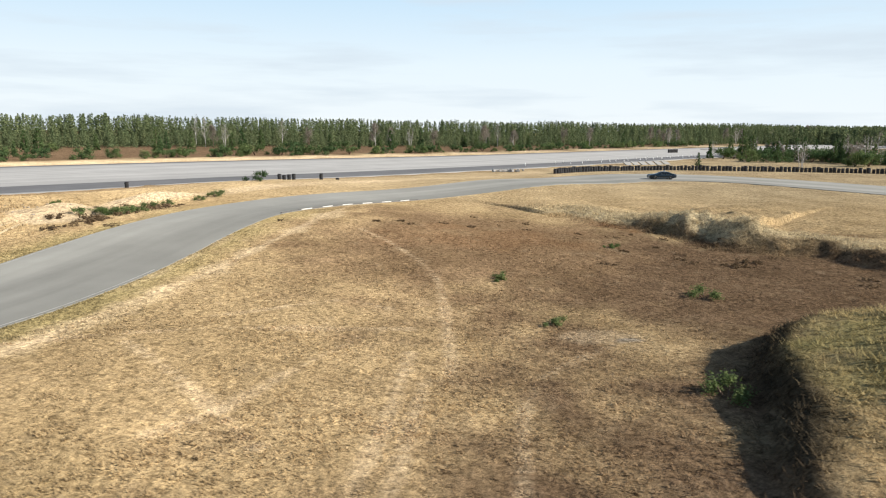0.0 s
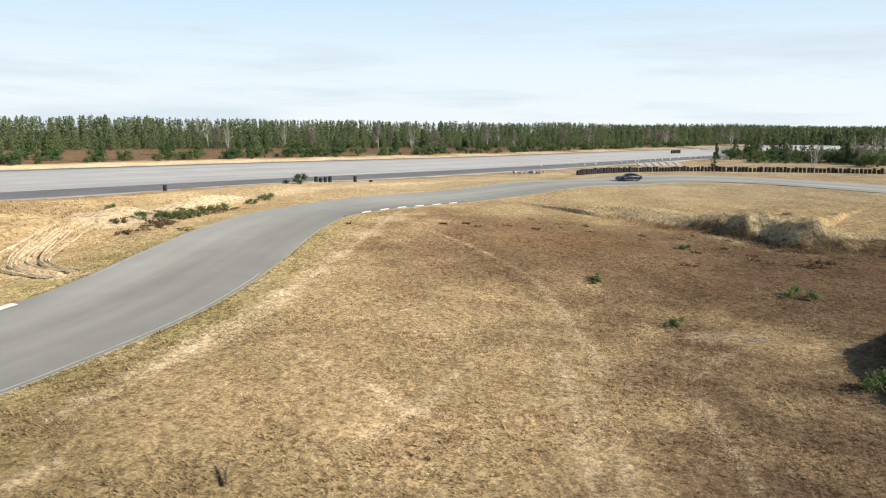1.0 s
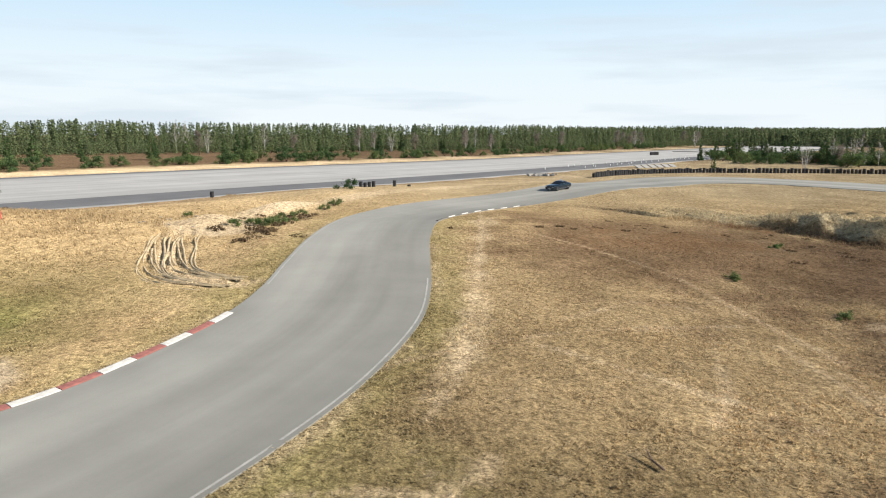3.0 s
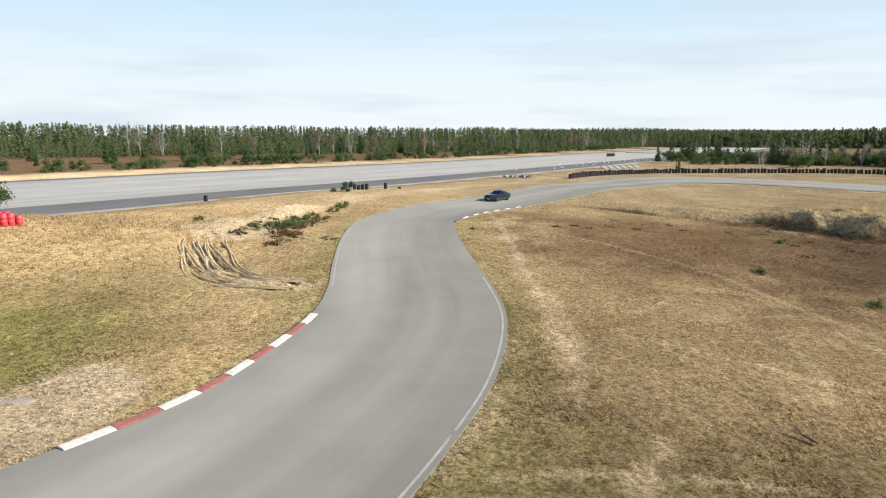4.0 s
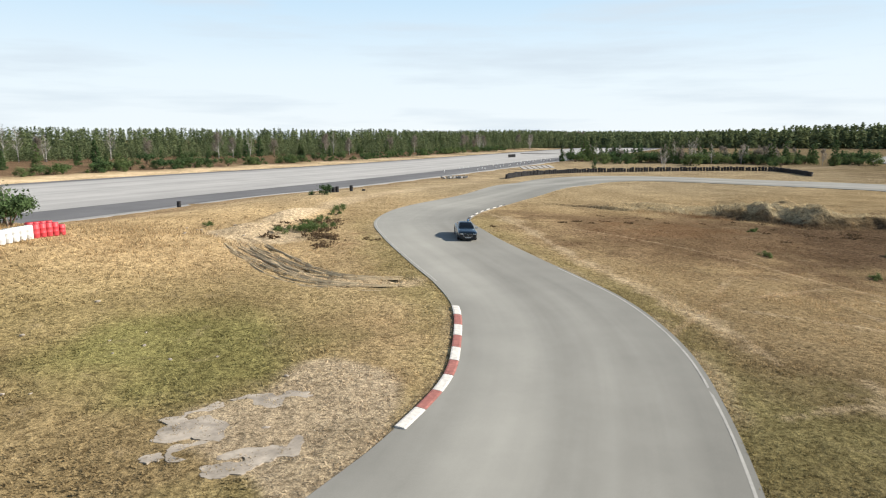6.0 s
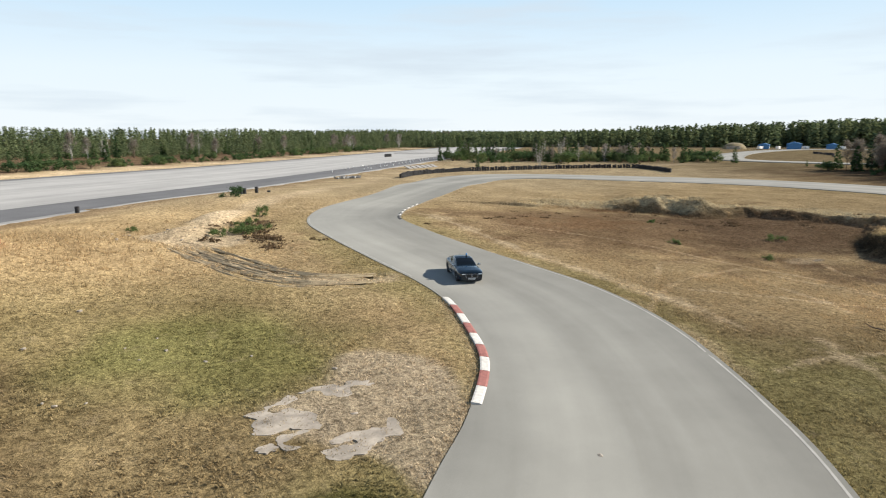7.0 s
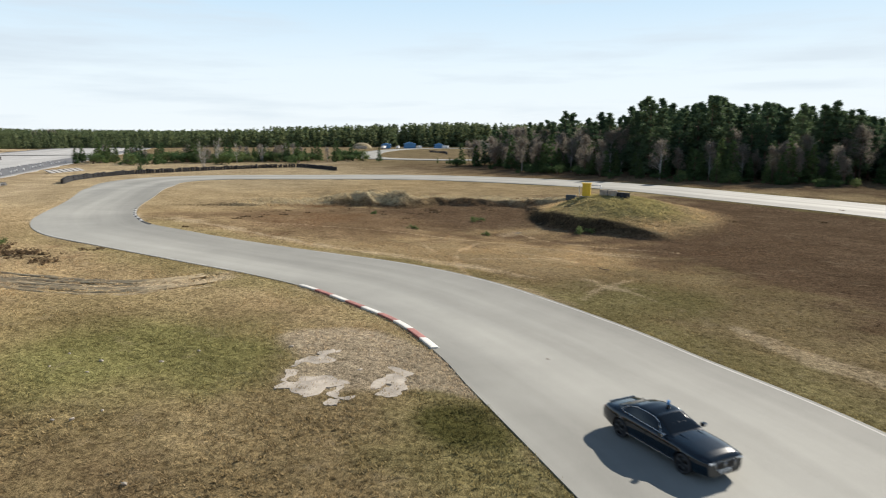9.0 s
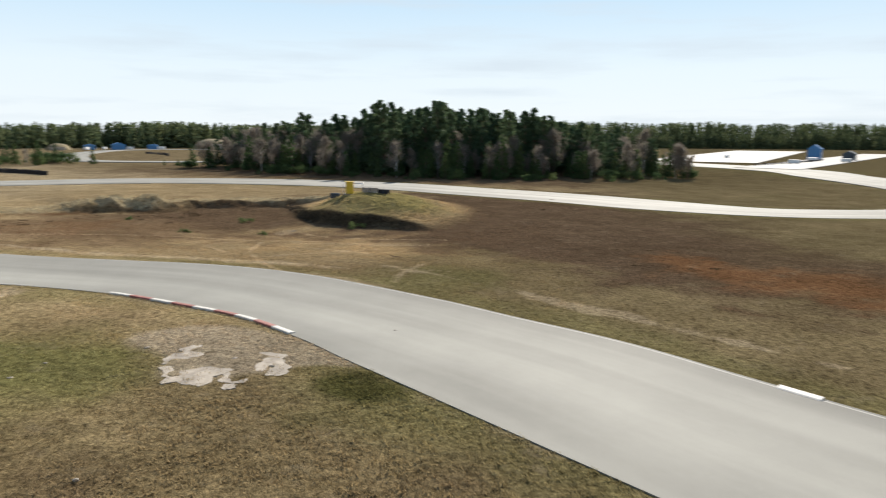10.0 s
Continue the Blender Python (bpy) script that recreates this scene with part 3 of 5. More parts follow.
def kerb_block(name, pts, material, parent, inner=-1, wide=0.55):
    """One kerb block between points along the road's edge: a low sloped bar with a chamfered back."""
    t = tangents(pts)
    n = np.stack([-t[:, 1], t[:, 0]], 1) * inner
    z = ROADZ(pts[:, 0], pts[:, 1])[:, None]
    prof = ((-0.45, 0.012), (-0.36, 0.05), (wide - 0.55, 0.09), (wide - 0.47, 0.08), (wide - 0.45, -0.12))
    rows = [np.c_[pts[:, :2] + n * o, z + h] for o, h in prof]
    m = len(pts)
    verts = np.concatenate(rows)
    faces = [(r * m + k, r * m + k + 1, (r + 1) * m + k + 1, (r + 1) * m + k) for r in range(len(prof) - 1) for k in range(m - 1)]
    faces += [tuple(r * m for r in range(len(prof))), tuple(r * m + m - 1 for r in range(len(prof)))[::-1]]
    part(name, shape(name, verts, faces), material, parent)


def stretch(line, a, b, n=4):
    """Points on a line of places between the lengths a and b."""
    s = np.r_[0, np.cumsum(np.linalg.norm(np.diff(line[:, :2], axis=0), axis=1))]
    v = np.linspace(a, b, n)
    return np.stack([np.interp(v, s, line[:, k]) for k in range(2)], 1)


def arc_at(line, x, y):
    s = np.r_[0, np.cumsum(np.linalg.norm(np.diff(line[:, :2], axis=0), axis=1))]
    return float(s[np.argmin((line[:, 0] - x) ** 2 + (line[:, 1] - y) ** 2)])


def build_roads():
    road = tagged(ribbon("road", ROAD, ASPHALT, ROAD_LIFT, 10), "worn pale grey asphalt circuit road with sweeping bends", "road", kind="structure")
    tagged(ribbon("road_loop", LOOP, ASPHALT, 0.12, 6), "pale asphalt road round a grass infield", "road", kind="structure")
    tagged(ribbon("road_far", TRACK, ASPHALT, 0.25, 6), "pale asphalt loop of a distant circuit", "road", kind="structure")
    outer, inner = edge(ROAD, -1), edge(ROAD, 1)
    # which side lies outside the bend
    if np.hypot(*(outer - np.array((-40.7, 22.3))).T).min() > 4:
        outer, inner = inner, outer
        so, si = 1, -1
    else:
        so, si = -1, 1
    # painted edge lines
    for ob_name, side, a, b in (("edge_line", si, (-19.6, 46), (-52, -8)), ("edge_line", so, (-31.8, 44), (-28.5, 80))):
        e = edge(ROAD, side, 0.28)
        p = stretch(e, arc_at(e, *a), arc_at(e, *b), 60)
        line_mark(ob_name, p, 0.11, 0.006, road)
    # red and white kerb on the outside of the left-hander
    kerb = tagged(new("kerb"), "red and white painted concrete kerb, worn", "kerb", kind="structure")
    s0, s1 = arc_at(outer, -41.0, 22.0), arc_at(outer, -32.4, 39.6)
    step = 2.0 if s1 > s0 else -2.0
    for k in range(int(abs(s1 - s0) / 2.0)):
        p = stretch(outer, s0 + k * step + 0.01 * step, s0 + (k + 1) * step - 0.01 * step, 5)
        kerb_block("kerb_block", p, KERB_RED if k % 2 else KERB_WHITE, kerb, inner=(so if step > 0 else -so), wide=0.5)
    kerb = tagged(new("kerb"), "low apex kerb with alternate white and bare blocks", "kerb", kind="structure")
    s0, s1 = arc_at(inner, -17.2, 71), arc_at(inner, -4, 91)
    step = 1.7 if s1 > s0 else -1.7
    for k in range(int(abs(s1 - s0) / 1.7)):
        p = stretch(inner, s0 + k * step, s0 + (k + 0.97) * step, 4)
        kerb_block("kerb_block", p, KERB_DARK if k % 2 or k < 1 else KERB_WHITE, kerb, inner=(si if step > 0 else -si), wide=0.34)
    kerb = tagged(new("kerb"), "low worn white kerb blocks on the bend's inside", "kerb", kind="structure")
    s0 = arc_at(inner, -47.2, -2.6)
    step = 2.1 if inner[-1, 0] < -60 else -2.1
    for k in (1, 4, 6):
        p = stretch(inner, s0 + k * step, s0 + (k + 0.97) * step, 4)
        kerb_block("kerb_block", p, KERB_WHITE, kerb, inner=(si if step > 0 else -si), wide=0.5)
    # runway: dark shoulders and pale concrete slabs
    for name, v0, v1, mat, lift, label in (("runway_shoulder", 0, 12.6, ASPHALT_DARK, 0.02, "dark asphalt shoulder of the runway"), ("runway", 12.6, 66.5, CONCRETE, 0.025, "pale concrete runway, long and straight"),
                                           ("runway_shoulder", 66.5, 71.5, ASPHALT_DARK, 0.02, "dark asphalt shoulder of the runway")):
        mid = (v0 + v1) / 2
        pts = [(RUN_AT[0] + RUN_DIR[0] * s - RUN_DIR[1] * mid, RUN_AT[1] + RUN_DIR[1] * s + RUN_DIR[0] * mid, v1 - v0) for s in np.linspace(-420, 1100, 160)]
        tagged(ribbon(name, np.array(pts), mat, lift, 8), label, "runway", kind="structure")
    # thin pale line along the near shoulder's edge
    pts = np.array([(RUN_AT[0] + RUN_DIR[0] * s - RUN_DIR[1] * -0.9, RUN_AT[1] + RUN_DIR[1] * s + RUN_DIR[0] * -0.9, 1.7) for s in np.linspace(-200, 500, 140)])
    tagged(ribbon("runway_edge", pts, CONCRETE, 0.06, 2), "narrow pale concrete edging of the runway", "runway", kind="structure")
    # concrete aprons far off
    for name, cx, cy, length, wide, turn in (("apron", 205, 395, 150, 45, 44), ("apron", 335, -215, 330, 26, -38), ("apron", 420, -190, 330, 60, -30)):
        c, s = math.cos(radians(turn)), math.sin(radians(turn))
        pts = np.array([(cx + c * k, cy + s * k, wide) for k in np.linspace(-length / 2, length / 2, 40)])
        tagged(ribbon(name, pts, CONCRETE, 0.3, 8), "wide pale concrete apron far off", "apron", kind="structure")


def tufts(name, label, count, region, height, spread, blades, seed, pale=1.25, keep=None, thick=0.042):
    """Many small tufts of grass in one mesh."""
    r = np.random.RandomState(seed)
    x = r.uniform(region[0], region[1], count)
    y = r.uniform(region[2], region[3], count)
    road = near_line(ROAD, x, y)
    fade = np.minimum(np.minimum(x - region[0], region[1] - x), np.minimum(y - region[2], region[3] - y))
    ok = (road > 0.06) & (fade > r.rand(count) * 14)
    if keep is not None:
        ok &= keep(x, y, r)
    x, y, road = x[ok], y[ok], road[ok]
    tone = ground_tone(x, y, road) * pale
    sandy = tone[:, 2] > 0.235 * pale
    x, y, tone = x[~sandy], y[~sandy], tone[~sandy]
    n = len(x)
    z = terrain(x, y) - 0.02
    big = (0.6 + 0.9 * r.rand(n)) * height
    V, C = [], []
    for k in range(blades):
        a = r.uniform(0, math.tau, n)
        lean = r.uniform(0.3, 1.0, n) * big * 1.2
        w = r.uniform(0.5, 1.0, n) * thick
        ox, oy = r.normal(0, spread * 0.45, n), r.normal(0, spread * 0.45, n)
        base = np.stack([x + ox, y + oy, z], 1)
        side = np.stack([-np.sin(a) * w, np.cos(a) * w, 0 * a], 1)
        tip = base + np.stack([np.cos(a) * lean, np.sin(a) * lean, big * r.uniform(0.6, 1.0, n)], 1)
        V.append(np.stack([base - side, base + side, tip], 1))
        C.append(np.repeat(tone[:, None] * r.uniform(0.8, 1.25, (n, 1, 1)), 3, 1))
    V = np.concatenate(V).reshape(-1, 3)
    C = np.concatenate(C).reshape(-1, 3)
    me = bpy.data.meshes.new(name)
    me.vertices.add(len(V))
    me.vertices.foreach_set("co", V.ravel())
    me.loops.add(len(V))
    me.loops.foreach_set("vertex_index", np.arange(len(V), dtype=np.int32))
    me.polygons.add(len(V) // 3)
    me.polygons.foreach_set("loop_start", np.arange(0, len(V), 3, dtype=np.int32))
    me.update(calc_edges=True)
    me.attributes.new("tone", "FLOAT_COLOR", "POINT").data.foreach_set("color", np.c_[np.clip(C, 0, 0.8), np.ones(len(C))].ravel())
    me.materials.append(BLADES)
    tagged(new(name, me), label, "grass", kind="stuff")


build_ground()
build_roads()

def wheel_ruts():
    """Ridges of sand that wheels have thrown up, side by side along a bend."""
    r = np.random.RandomState(31)
    V, F = [], []
    t = tangents(RUTS)
    nrm = np.stack([-t[:, 1], t[:, 0]], 1)
    for k in range(14):
        off = -2.1 + 0.31 * k + r.normal(0, 0.15)
        a, b = sorted(r.choice(np.arange(0, len(RUTS)), 2, replace=False))
        if b - a < 18:
            a, b = 4, len(RUTS) - 6
        a, b = (a, b) if k % 2 else (max(0, len(RUTS) - 46), len(RUTS) - 2)
        i = np.arange(a, b)
        p = RUTS[i, :2] + nrm[i] * (off + 0.35 * np.sin(i * 0.11 + k))[:, None]
        high = 0.10 * np.maximum(0, vnoise(p[:, 0], p[:, 1], 1.1, k) - 0.15)
        high *= np.minimum(1, np.minimum(i - a, b - 1 - i) / 6)
        z = terrain(p[:, 0], p[:, 1])
        base = len(V)
        for o, h in ((-0.13, -0.05), (-0.02, 1.0), (0.03, 0.9), (0.12, -0.05)):
            q = p + nrm[i] * o
            V += np.c_[q, z + np.where(h > 0, high * h, h)].tolist()
        m = len(i)
        F += [(base + c * m + j, base + c * m + j + 1, base + (c + 1) * m + j + 1, base + (c + 1) * m + j) for c in range(3) for j in range(m - 1)]
    part("wheel_ruts", shape("wheel_ruts", V, F), plain("churned_sand", (0.46, 0.36, 0.22), 0.95, vary=0.35, scale=1.5))
    tagged(bpy.data.objects["wheel_ruts"], "curved wheel ruts with ridges of churned sand", "ruts", kind="structure")


wheel_ruts()
tufts("dry_grass", "short pale straw grass over the open ground", 60000, (-80, 34, 2, 66), 0.10, 0.20, 4, 3, 1.15)
tufts("dry_grass", "short pale straw grass over the open ground", 36000, (-84, 22, -2, 40), 0.11, 0.18, 4, 4, 1.2)
tufts("verge_grass", "thin ragged grass along the asphalt edge", 260000, (-72, -8, -16, 66), 0.11, 0.16, 5, 14, 1.1, lambda x, y, r: near_line(ROAD, x, y) < 0.12 + 0.5 * r.rand(len(x)) ** 2)
tufts("dark_grass", "dark green matted grass at the road edge", 2600, (-56, -42, 10, 23), 0.16, 0.22, 5, 6, 1.0, lambda x, y, r: bump(x, y, -49.5, 16.6, 3.4, 2.6, 40) > r.rand(len(x)) * 0.9)
tufts("trodden_straw", "pale flattened straw along old wheel tracks", 150000, (-32, 16, 8, 60), 0.05, 0.16, 6, 10, 1.3, lambda x, y, r: np.min([near_line(q, x, y) for q in TRAILS + [TWIN]], axis=0) < 0.12 * r.rand(len(x)) - 0.02)
tufts("mound_grass", "long straw and green grass over the mound", 9000, (4, 46, 8, 44), 0.26, 0.40, 7, 7, 1.15, lambda x, y, r: (along(SCARP, x, y)[0] > 0.3) & (bump(x, y, 25.5, 25.5, 16, 12) > 0.12))
# blades on the scarp inherit the soil tone with its painted shade
tufts("scarp_growth", "dark dead growth hanging on the scarp", 5000, (6, 36, 8, 44), 0.34, 0.30, 7, 8, 1.0, lambda x, y, r: np.abs(along(SCARP, x, y)[0]) < 1.5 * r.rand(len(x)) + 0.2)
tufts("bank_tussocks", "pale tussocks of long grass on the hollow's bank", 12000, (4, 62, 38, 96), 0.34, 0.40, 8, 9, 1.15, lambda x, y, r: np.abs(along(BANK, x, y)[0] + 2.0) < 3.4)
tufts("bank_grass", "long pale grass on the rise by the runway", 15000, (-92, -30, 40, 95), 0.30, 0.40, 9, 5, 1.15,
      lambda x, y, r: bump(x, y, -64, 64, 20, 14, 35) > r.rand(len(x)) * 1.3)

# ---- trees ----


def crown_cloud(r, centres, radii, count, size, flat=0.6):
    """Triangles scattered over clumps: needle sprays."""
    k = r.randint(0, len(centres), count)
    d = r.normal(size=(count, 3))
    d /= np.linalg.norm(d, axis=1)[:, None]
    p = centres[k] + d * radii[k][:, None] * np.abs(r.normal(0.75, 0.38, count))[:, None] * np.array((1, 1, flat))
    # sprays face outwards, with some scatter, so that a crown has a lit and a shaded side
    out = d + r.normal(0, 0.45, (count, 3))
    a = np.cross(out, r.normal(size=(count, 3)))
    a /= np.linalg.norm(a, axis=1)[:, None] + 1e-6
    b = np.cross(out, a)
    b /= np.linalg.norm(b, axis=1)[:, None] + 1e-6
    s = size * (0.6 + 0.8 * r.rand(count))[:, None]
    return np.stack([p - a * s * 0.5, p + a * s * 0.5, p + b * s], 1)


def tri_mesh(name, tris, material, tint=None):
    V = tris.reshape(-1, 3)
    me = bpy.data.meshes.new(name)
    me.vertices.add(len(V))
    me.vertices.foreach_set("co", V.ravel())
    me.loops.add(len(V))
    me.loops.foreach_set("vertex_index", np.arange(len(V), dtype=np.int32))
    me.polygons.add(len(V) // 3)
    me.polygons.foreach_set("loop_start", np.arange(0, len(V), 3, dtype=np.int32))
    me.update(calc_edges=True)
    if tint is not None:
        me.attributes.new("tint", "FLOAT", "POINT").data.foreach_set("value", tint)
    me.materials.append(material)
    return me


def pine_clumps(r, h, young):
    """Clump centres of a pine of height h: whorls of limbs round a cone with a rounded head."""
    c, rad = [], []
    low = 0.05 if young else 0.16
    levels = 14
    for k in range(levels):
        u = low + (1 - low) * (k + 0.5) / levels
        reach = h * (0.25 if young else 0.20) * (1.03 - u) ** 0.72 * r.uniform(0.8, 1.15)
        for j in range(max(3, int(9 * (1.1 - u)))):
            a = r.uniform(0, math.tau)
            q = reach * r.uniform(0.35, 1.0)
            c.append((q * math.cos(a), q * math.sin(a), h * (u + r.uniform(-0.03, 0.03))))
            rad.append(h * r.uniform(0.030, 0.055) * (0.55 + 0.7 * (1 - u)))
    c.append((0, 0, h * 0.97))
    rad.append(h * 0.018)
    return np.array(c), np.array(rad)


def make_pine(name, seed, h, young, leaves, size, mat, label, group):
    r = np.random.RandomState(seed)
    thing = tagged(new(name), label, "tree", group)
    bm = bmesh.new()
    tube(bm, (0, 0, -0.3), (0.01 * h, 0, h * 0.5), h * 0.016 + 0.03, h * 0.011, 6)
    tube(bm, (0.01 * h, 0, h * 0.5), (0, 0.01 * h, h * 0.96), h * 0.011, 0.02, 5)
    c, rad = pine_clumps(r, h, young)
    for p in c[::3]:
        tube(bm, (0, 0, p[2] - h * 0.04), tuple(p), h * 0.005, h * 0.002, 3)
    part("trunk", bm, BARK, thing)
    part("crown", tri_mesh("crown", crown_cloud(r, c, rad * 1.45, leaves, size), mat), None, thing)
    return thing


def make_bare(name, seed, h, bark, label, group, twigs=500):
    """A leafless birch or alder: trunk, limbs, a haze of twigs."""
    r = np.random.RandomState(seed)
    thing = tagged(new(name), label, "tree", group)
    bm = bmesh.new()
    stems = [(0.0, 0.0)] if seed % 2 else [(0.0, 0.0), (0.5, 0.3), (-0.4, 0.2)]
    tips = []
    for sx, sy in stems:
        top = Vector((sx * 2.2 + r.uniform(-0.3, 0.3), sy * 2 + r.uniform(-0.3, 0.3), h * r.uniform(0.85, 1)))
        foot = Vector((sx * 0.5, sy * 0.5, -0.3))
        tube(bm, foot, foot.lerp(top, 0.5), 0.012 * h + 0.02, 0.008 * h, 6)
        tube(bm, foot.lerp(top, 0.5), top, 0.008 * h, 0.012, 5)
        for k in range(22 // len(stems) + 6):
            u = r.uniform(0.25, 0.95)
            a = r.uniform(0, math.tau)
            o = foot.lerp(top, u)
            reach = h * 0.22 * (1.1 - u) + 0.25
            e = o + Vector((math.cos(a) * reach, math.sin(a) * reach, reach * r.uniform(0.6, 1.5)))
            tube(bm, o, e, 0.004 * h + 0.005, 0.008, 3)
            tips += [o.lerp(e, 0.6), e]
    part("trunk", bm, bark, thing)
    t = np.array([tuple(v) for v in tips])
    k = r.randint(0, len(t), twigs)
    p = t[k] + r.normal(0, h * 0.035, (twigs, 3))
    d = r.normal(size=(twigs, 3)) + np.array((0, 0, 0.8))
    d *= (h * 0.05 * (0.5 + r.rand(twigs)) / np.linalg.norm(d, axis=1))[:, None]
    w = r.normal(size=(twigs, 3)) * 0.022 * (h / 8)
    part("twig_crown", tri_mesh("twig_crown", np.stack([p - w, p + w, p + d], 1), TWIGS), None, thing)
    return thing


def plant(thing, x, y, scale=1.0, turn=0.0, sink=0.05, sz=None):
    return copy_thing(thing, pose(x, y, H(x, y) - sink, 0, 0, turn) @ Matrix.Diagonal((scale, scale, sz or scale, 1)))


def sown(x, y, kinds, r, lo, hi):
    """Plants one of the kinds, with its own turn and size."""
    ob = plant(kinds[r.randint(len(kinds))], x, y)
    s = r.uniform(lo, hi)
    ob.matrix_basis = pose(x, y, H(x, y) - 0.05, 0, 0, r.uniform(0, 360)) @ Matrix.Diagonal((s * r.uniform(0.88, 1.12), s * r.uniform(0.88, 1.12), s, 1))
    return ob


def far_woods(name, label, front, depth, count, h_lo, h_hi, seed, leaves=70, size=1.1, rise=45.0):
    """A belt of pine woods seen from afar, in one mesh: low young growth in front, the tall stand behind it."""
    r = np.random.RandomState(seed)
    line = spline(front, 8.0)
    s = np.r_[0, np.cumsum(np.linalg.norm(np.diff(line[:, :2], axis=0), axis=1))]
    t = tangents(line)
    T, tint = [], []
    for k in range(count):
        u = s[-1] * (k + r.rand()) / count
        i = min(int(np.searchsorted(s, u)), len(line) - 1)
        off = depth * r.rand() ** 1.25
        x, y = line[i, 0] - t[i, 1] * off + r.normal(0, 2.5), line[i, 1] + t[i, 0] * off + r.normal(0, 2.5)
        stand = float(smooth(0, rise, abs(off) + 16 * (float(vnoise(x, y, 26, 3)) - 0.5)))
        h = line[i, 2] * (h_lo + (h_hi - h_lo) * stand) * r.uniform(0.88, 1.05) * (0.94 + 0.12 * float(vnoise(x, y, 60, 5)))
        v = r.rand(leaves) ** 0.8
        a = r.uniform(0, math.tau, leaves)
        # whorls of limbs: a cone with a rounded head and an uneven rim
        reach = (0.7 + 0.15 * h) * (1.02 - v) ** 0.72 * (0.85 + 0.25 * np.sin(v * 23 + a * 2 + k)) * r.uniform(0.8, 1.2)
        q = reach * np.sqrt(r.uniform(0.30, 1.0, leaves))
        p = np.stack([x + q * np.cos(a), y + q * np.sin(a), H(x, y) + h * (0.03 + 0.97 * v)], 1)
        out = np.stack([np.cos(a), np.sin(a), np.full(leaves, 0.95)], 1) + r.normal(0, 0.40, (leaves, 3))
        e = np.cross(out, r.normal(size=(leaves, 3)))
        e /= np.linalg.norm(e, axis=1)[:, None] + 1e-6
        f = np.cross(out, e)
        f /= np.linalg.norm(f, axis=1)[:, None] + 1e-6
        w = (size * h / 14 * (0.55 + 0.7 * r.rand(leaves)) * (1.15 - 0.55 * v))[:, None]
        T.append(np.stack([p - e * w * 0.5, p + e * w * 0.5, p + f * w], 1))
        tint.append(np.full(leaves * 3, r.rand()))
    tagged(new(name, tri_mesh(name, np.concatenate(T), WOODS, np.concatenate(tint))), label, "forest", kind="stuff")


def build_woods():
    far_woods("pine_forest", "long belt of Scots pine forest beyond the runway", [(-560, 110, 1), (-300, 225, 1), (-160, 300, 1), (-78, 350, 1), (57, 420, 1), (215, 505, 1), (480, 650, 1), (900, 880, 1)], 90, 9500, 6.0, 15.8, 11, 105, 1.05, 60)
    far_woods("pine_forest", "distant pine forest on the skyline", [(215, 545, 1), (290, 470, 1), (370, 405, 1), (440, 335, 1), (485, 255, 1), (500, 150, 1), (520, 20, 1)], 80, 2600, 6, 12.5, 12, 75, 1.7)
    far_woods("pine_forest", "tall pine forest behind the concrete aprons", [(560, -560, 1), (660, -400, 1), (690, -230, 1), (640, -80, 1), (540, 60, 1)], -80, 2000, 15, 29, 13, 90, 1.5)
    far_woods("pine_forest", "distant pine forest on the skyline", [(250, 900, 1), (700, 1000, 1), (1300, 900, 1)], 120, 1100, 13, 18, 14, 45, 3.0)
    far_woods("pine_forest", "pine forest on rising ground behind the far paddock", [(330, 600, 0.6), (430, 490, 0.72), (500, 400, 0.9), (560, 290, 1), (600, 130, 1), (640, -60, 1)], -110, 2200, 12, 20, 15, 60, 2.2)


def bush_mesh(name, seed, count, size, mat, wide=1.0, high=0.8, lobes=7):
    r = np.random.RandomState(seed)
    c = np.stack([r.normal(0, wide * 0.38, lobes), r.normal(0, wide * 0.38, lobes), r.uniform(0.15, 0.75, lobes) * high], 1)
    return tri_mesh(name, crown_cloud(r, c, r.uniform(0.2, 0.38, lobes) * (wide + high) * 0.5, count, size, 0.85), mat)


def make_bush(name, seed, count, size, mat, wide, high, label, group=""):
    thing = tagged(new(name), label, "bush", group)
    bm = bmesh.new()
    r = np.random.RandomState(seed + 1)
    for k in range(5):
        a = r.uniform(0, math.tau)
        tube(bm, (0, 0, -0.15), (math.cos(a) * wide * 0.35, math.sin(a) * wide * 0.35, high * r.uniform(0.4, 0.8)), 0.03 * wide + 0.01, 0.008, 4)
    part("stem", bm, BARK, thing)
    part("foliage", bush_mesh("foliage", seed, count, size, mat, wide, high), None, thing)
    return thing


build_woods()

# ---- the car ----
PAINT = plain("dark_blue_black_paint", (0.003, 0.010, 0.018), 0.25, 0.0, vary=0, coat=1.0, spec=0.05)
GLASS_DARK = plain("tinted_glass", (0.003, 0.005, 0.007), 0.03, 0.0, vary=0, coat=0.0, spec=0.5)
CHROME = plain("chrome", (0.75, 0.76, 0.78), 0.12, 1.0, vary=0)
TRIM_BLACK = plain("black_trim", (0.010, 0.010, 0.011), 0.45, vary=0)
RIM = plain("grey_alloy", (0.10, 0.105, 0.11), 0.3, 0.9, vary=0)
LENS = plain("clear_lamp_lens", (0.80, 0.84, 0.88), 0.08, 0.3, vary=0, coat=1.0)
TAIL = plain("red_lamp_lens", (0.25, 0.01, 0.012), 0.15, vary=0, coat=1.0)
PLATE = plain("white_plate", (0.78, 0.78, 0.76), 0.4, vary=0)
INK = plain("dark_ink", (0.02, 0.02, 0.022), 0.6, vary=0)
BEACON = plain("blue_beacon_plastic", (0.10, 0.30, 0.62), 0.15, vary=0, coat=1.0)

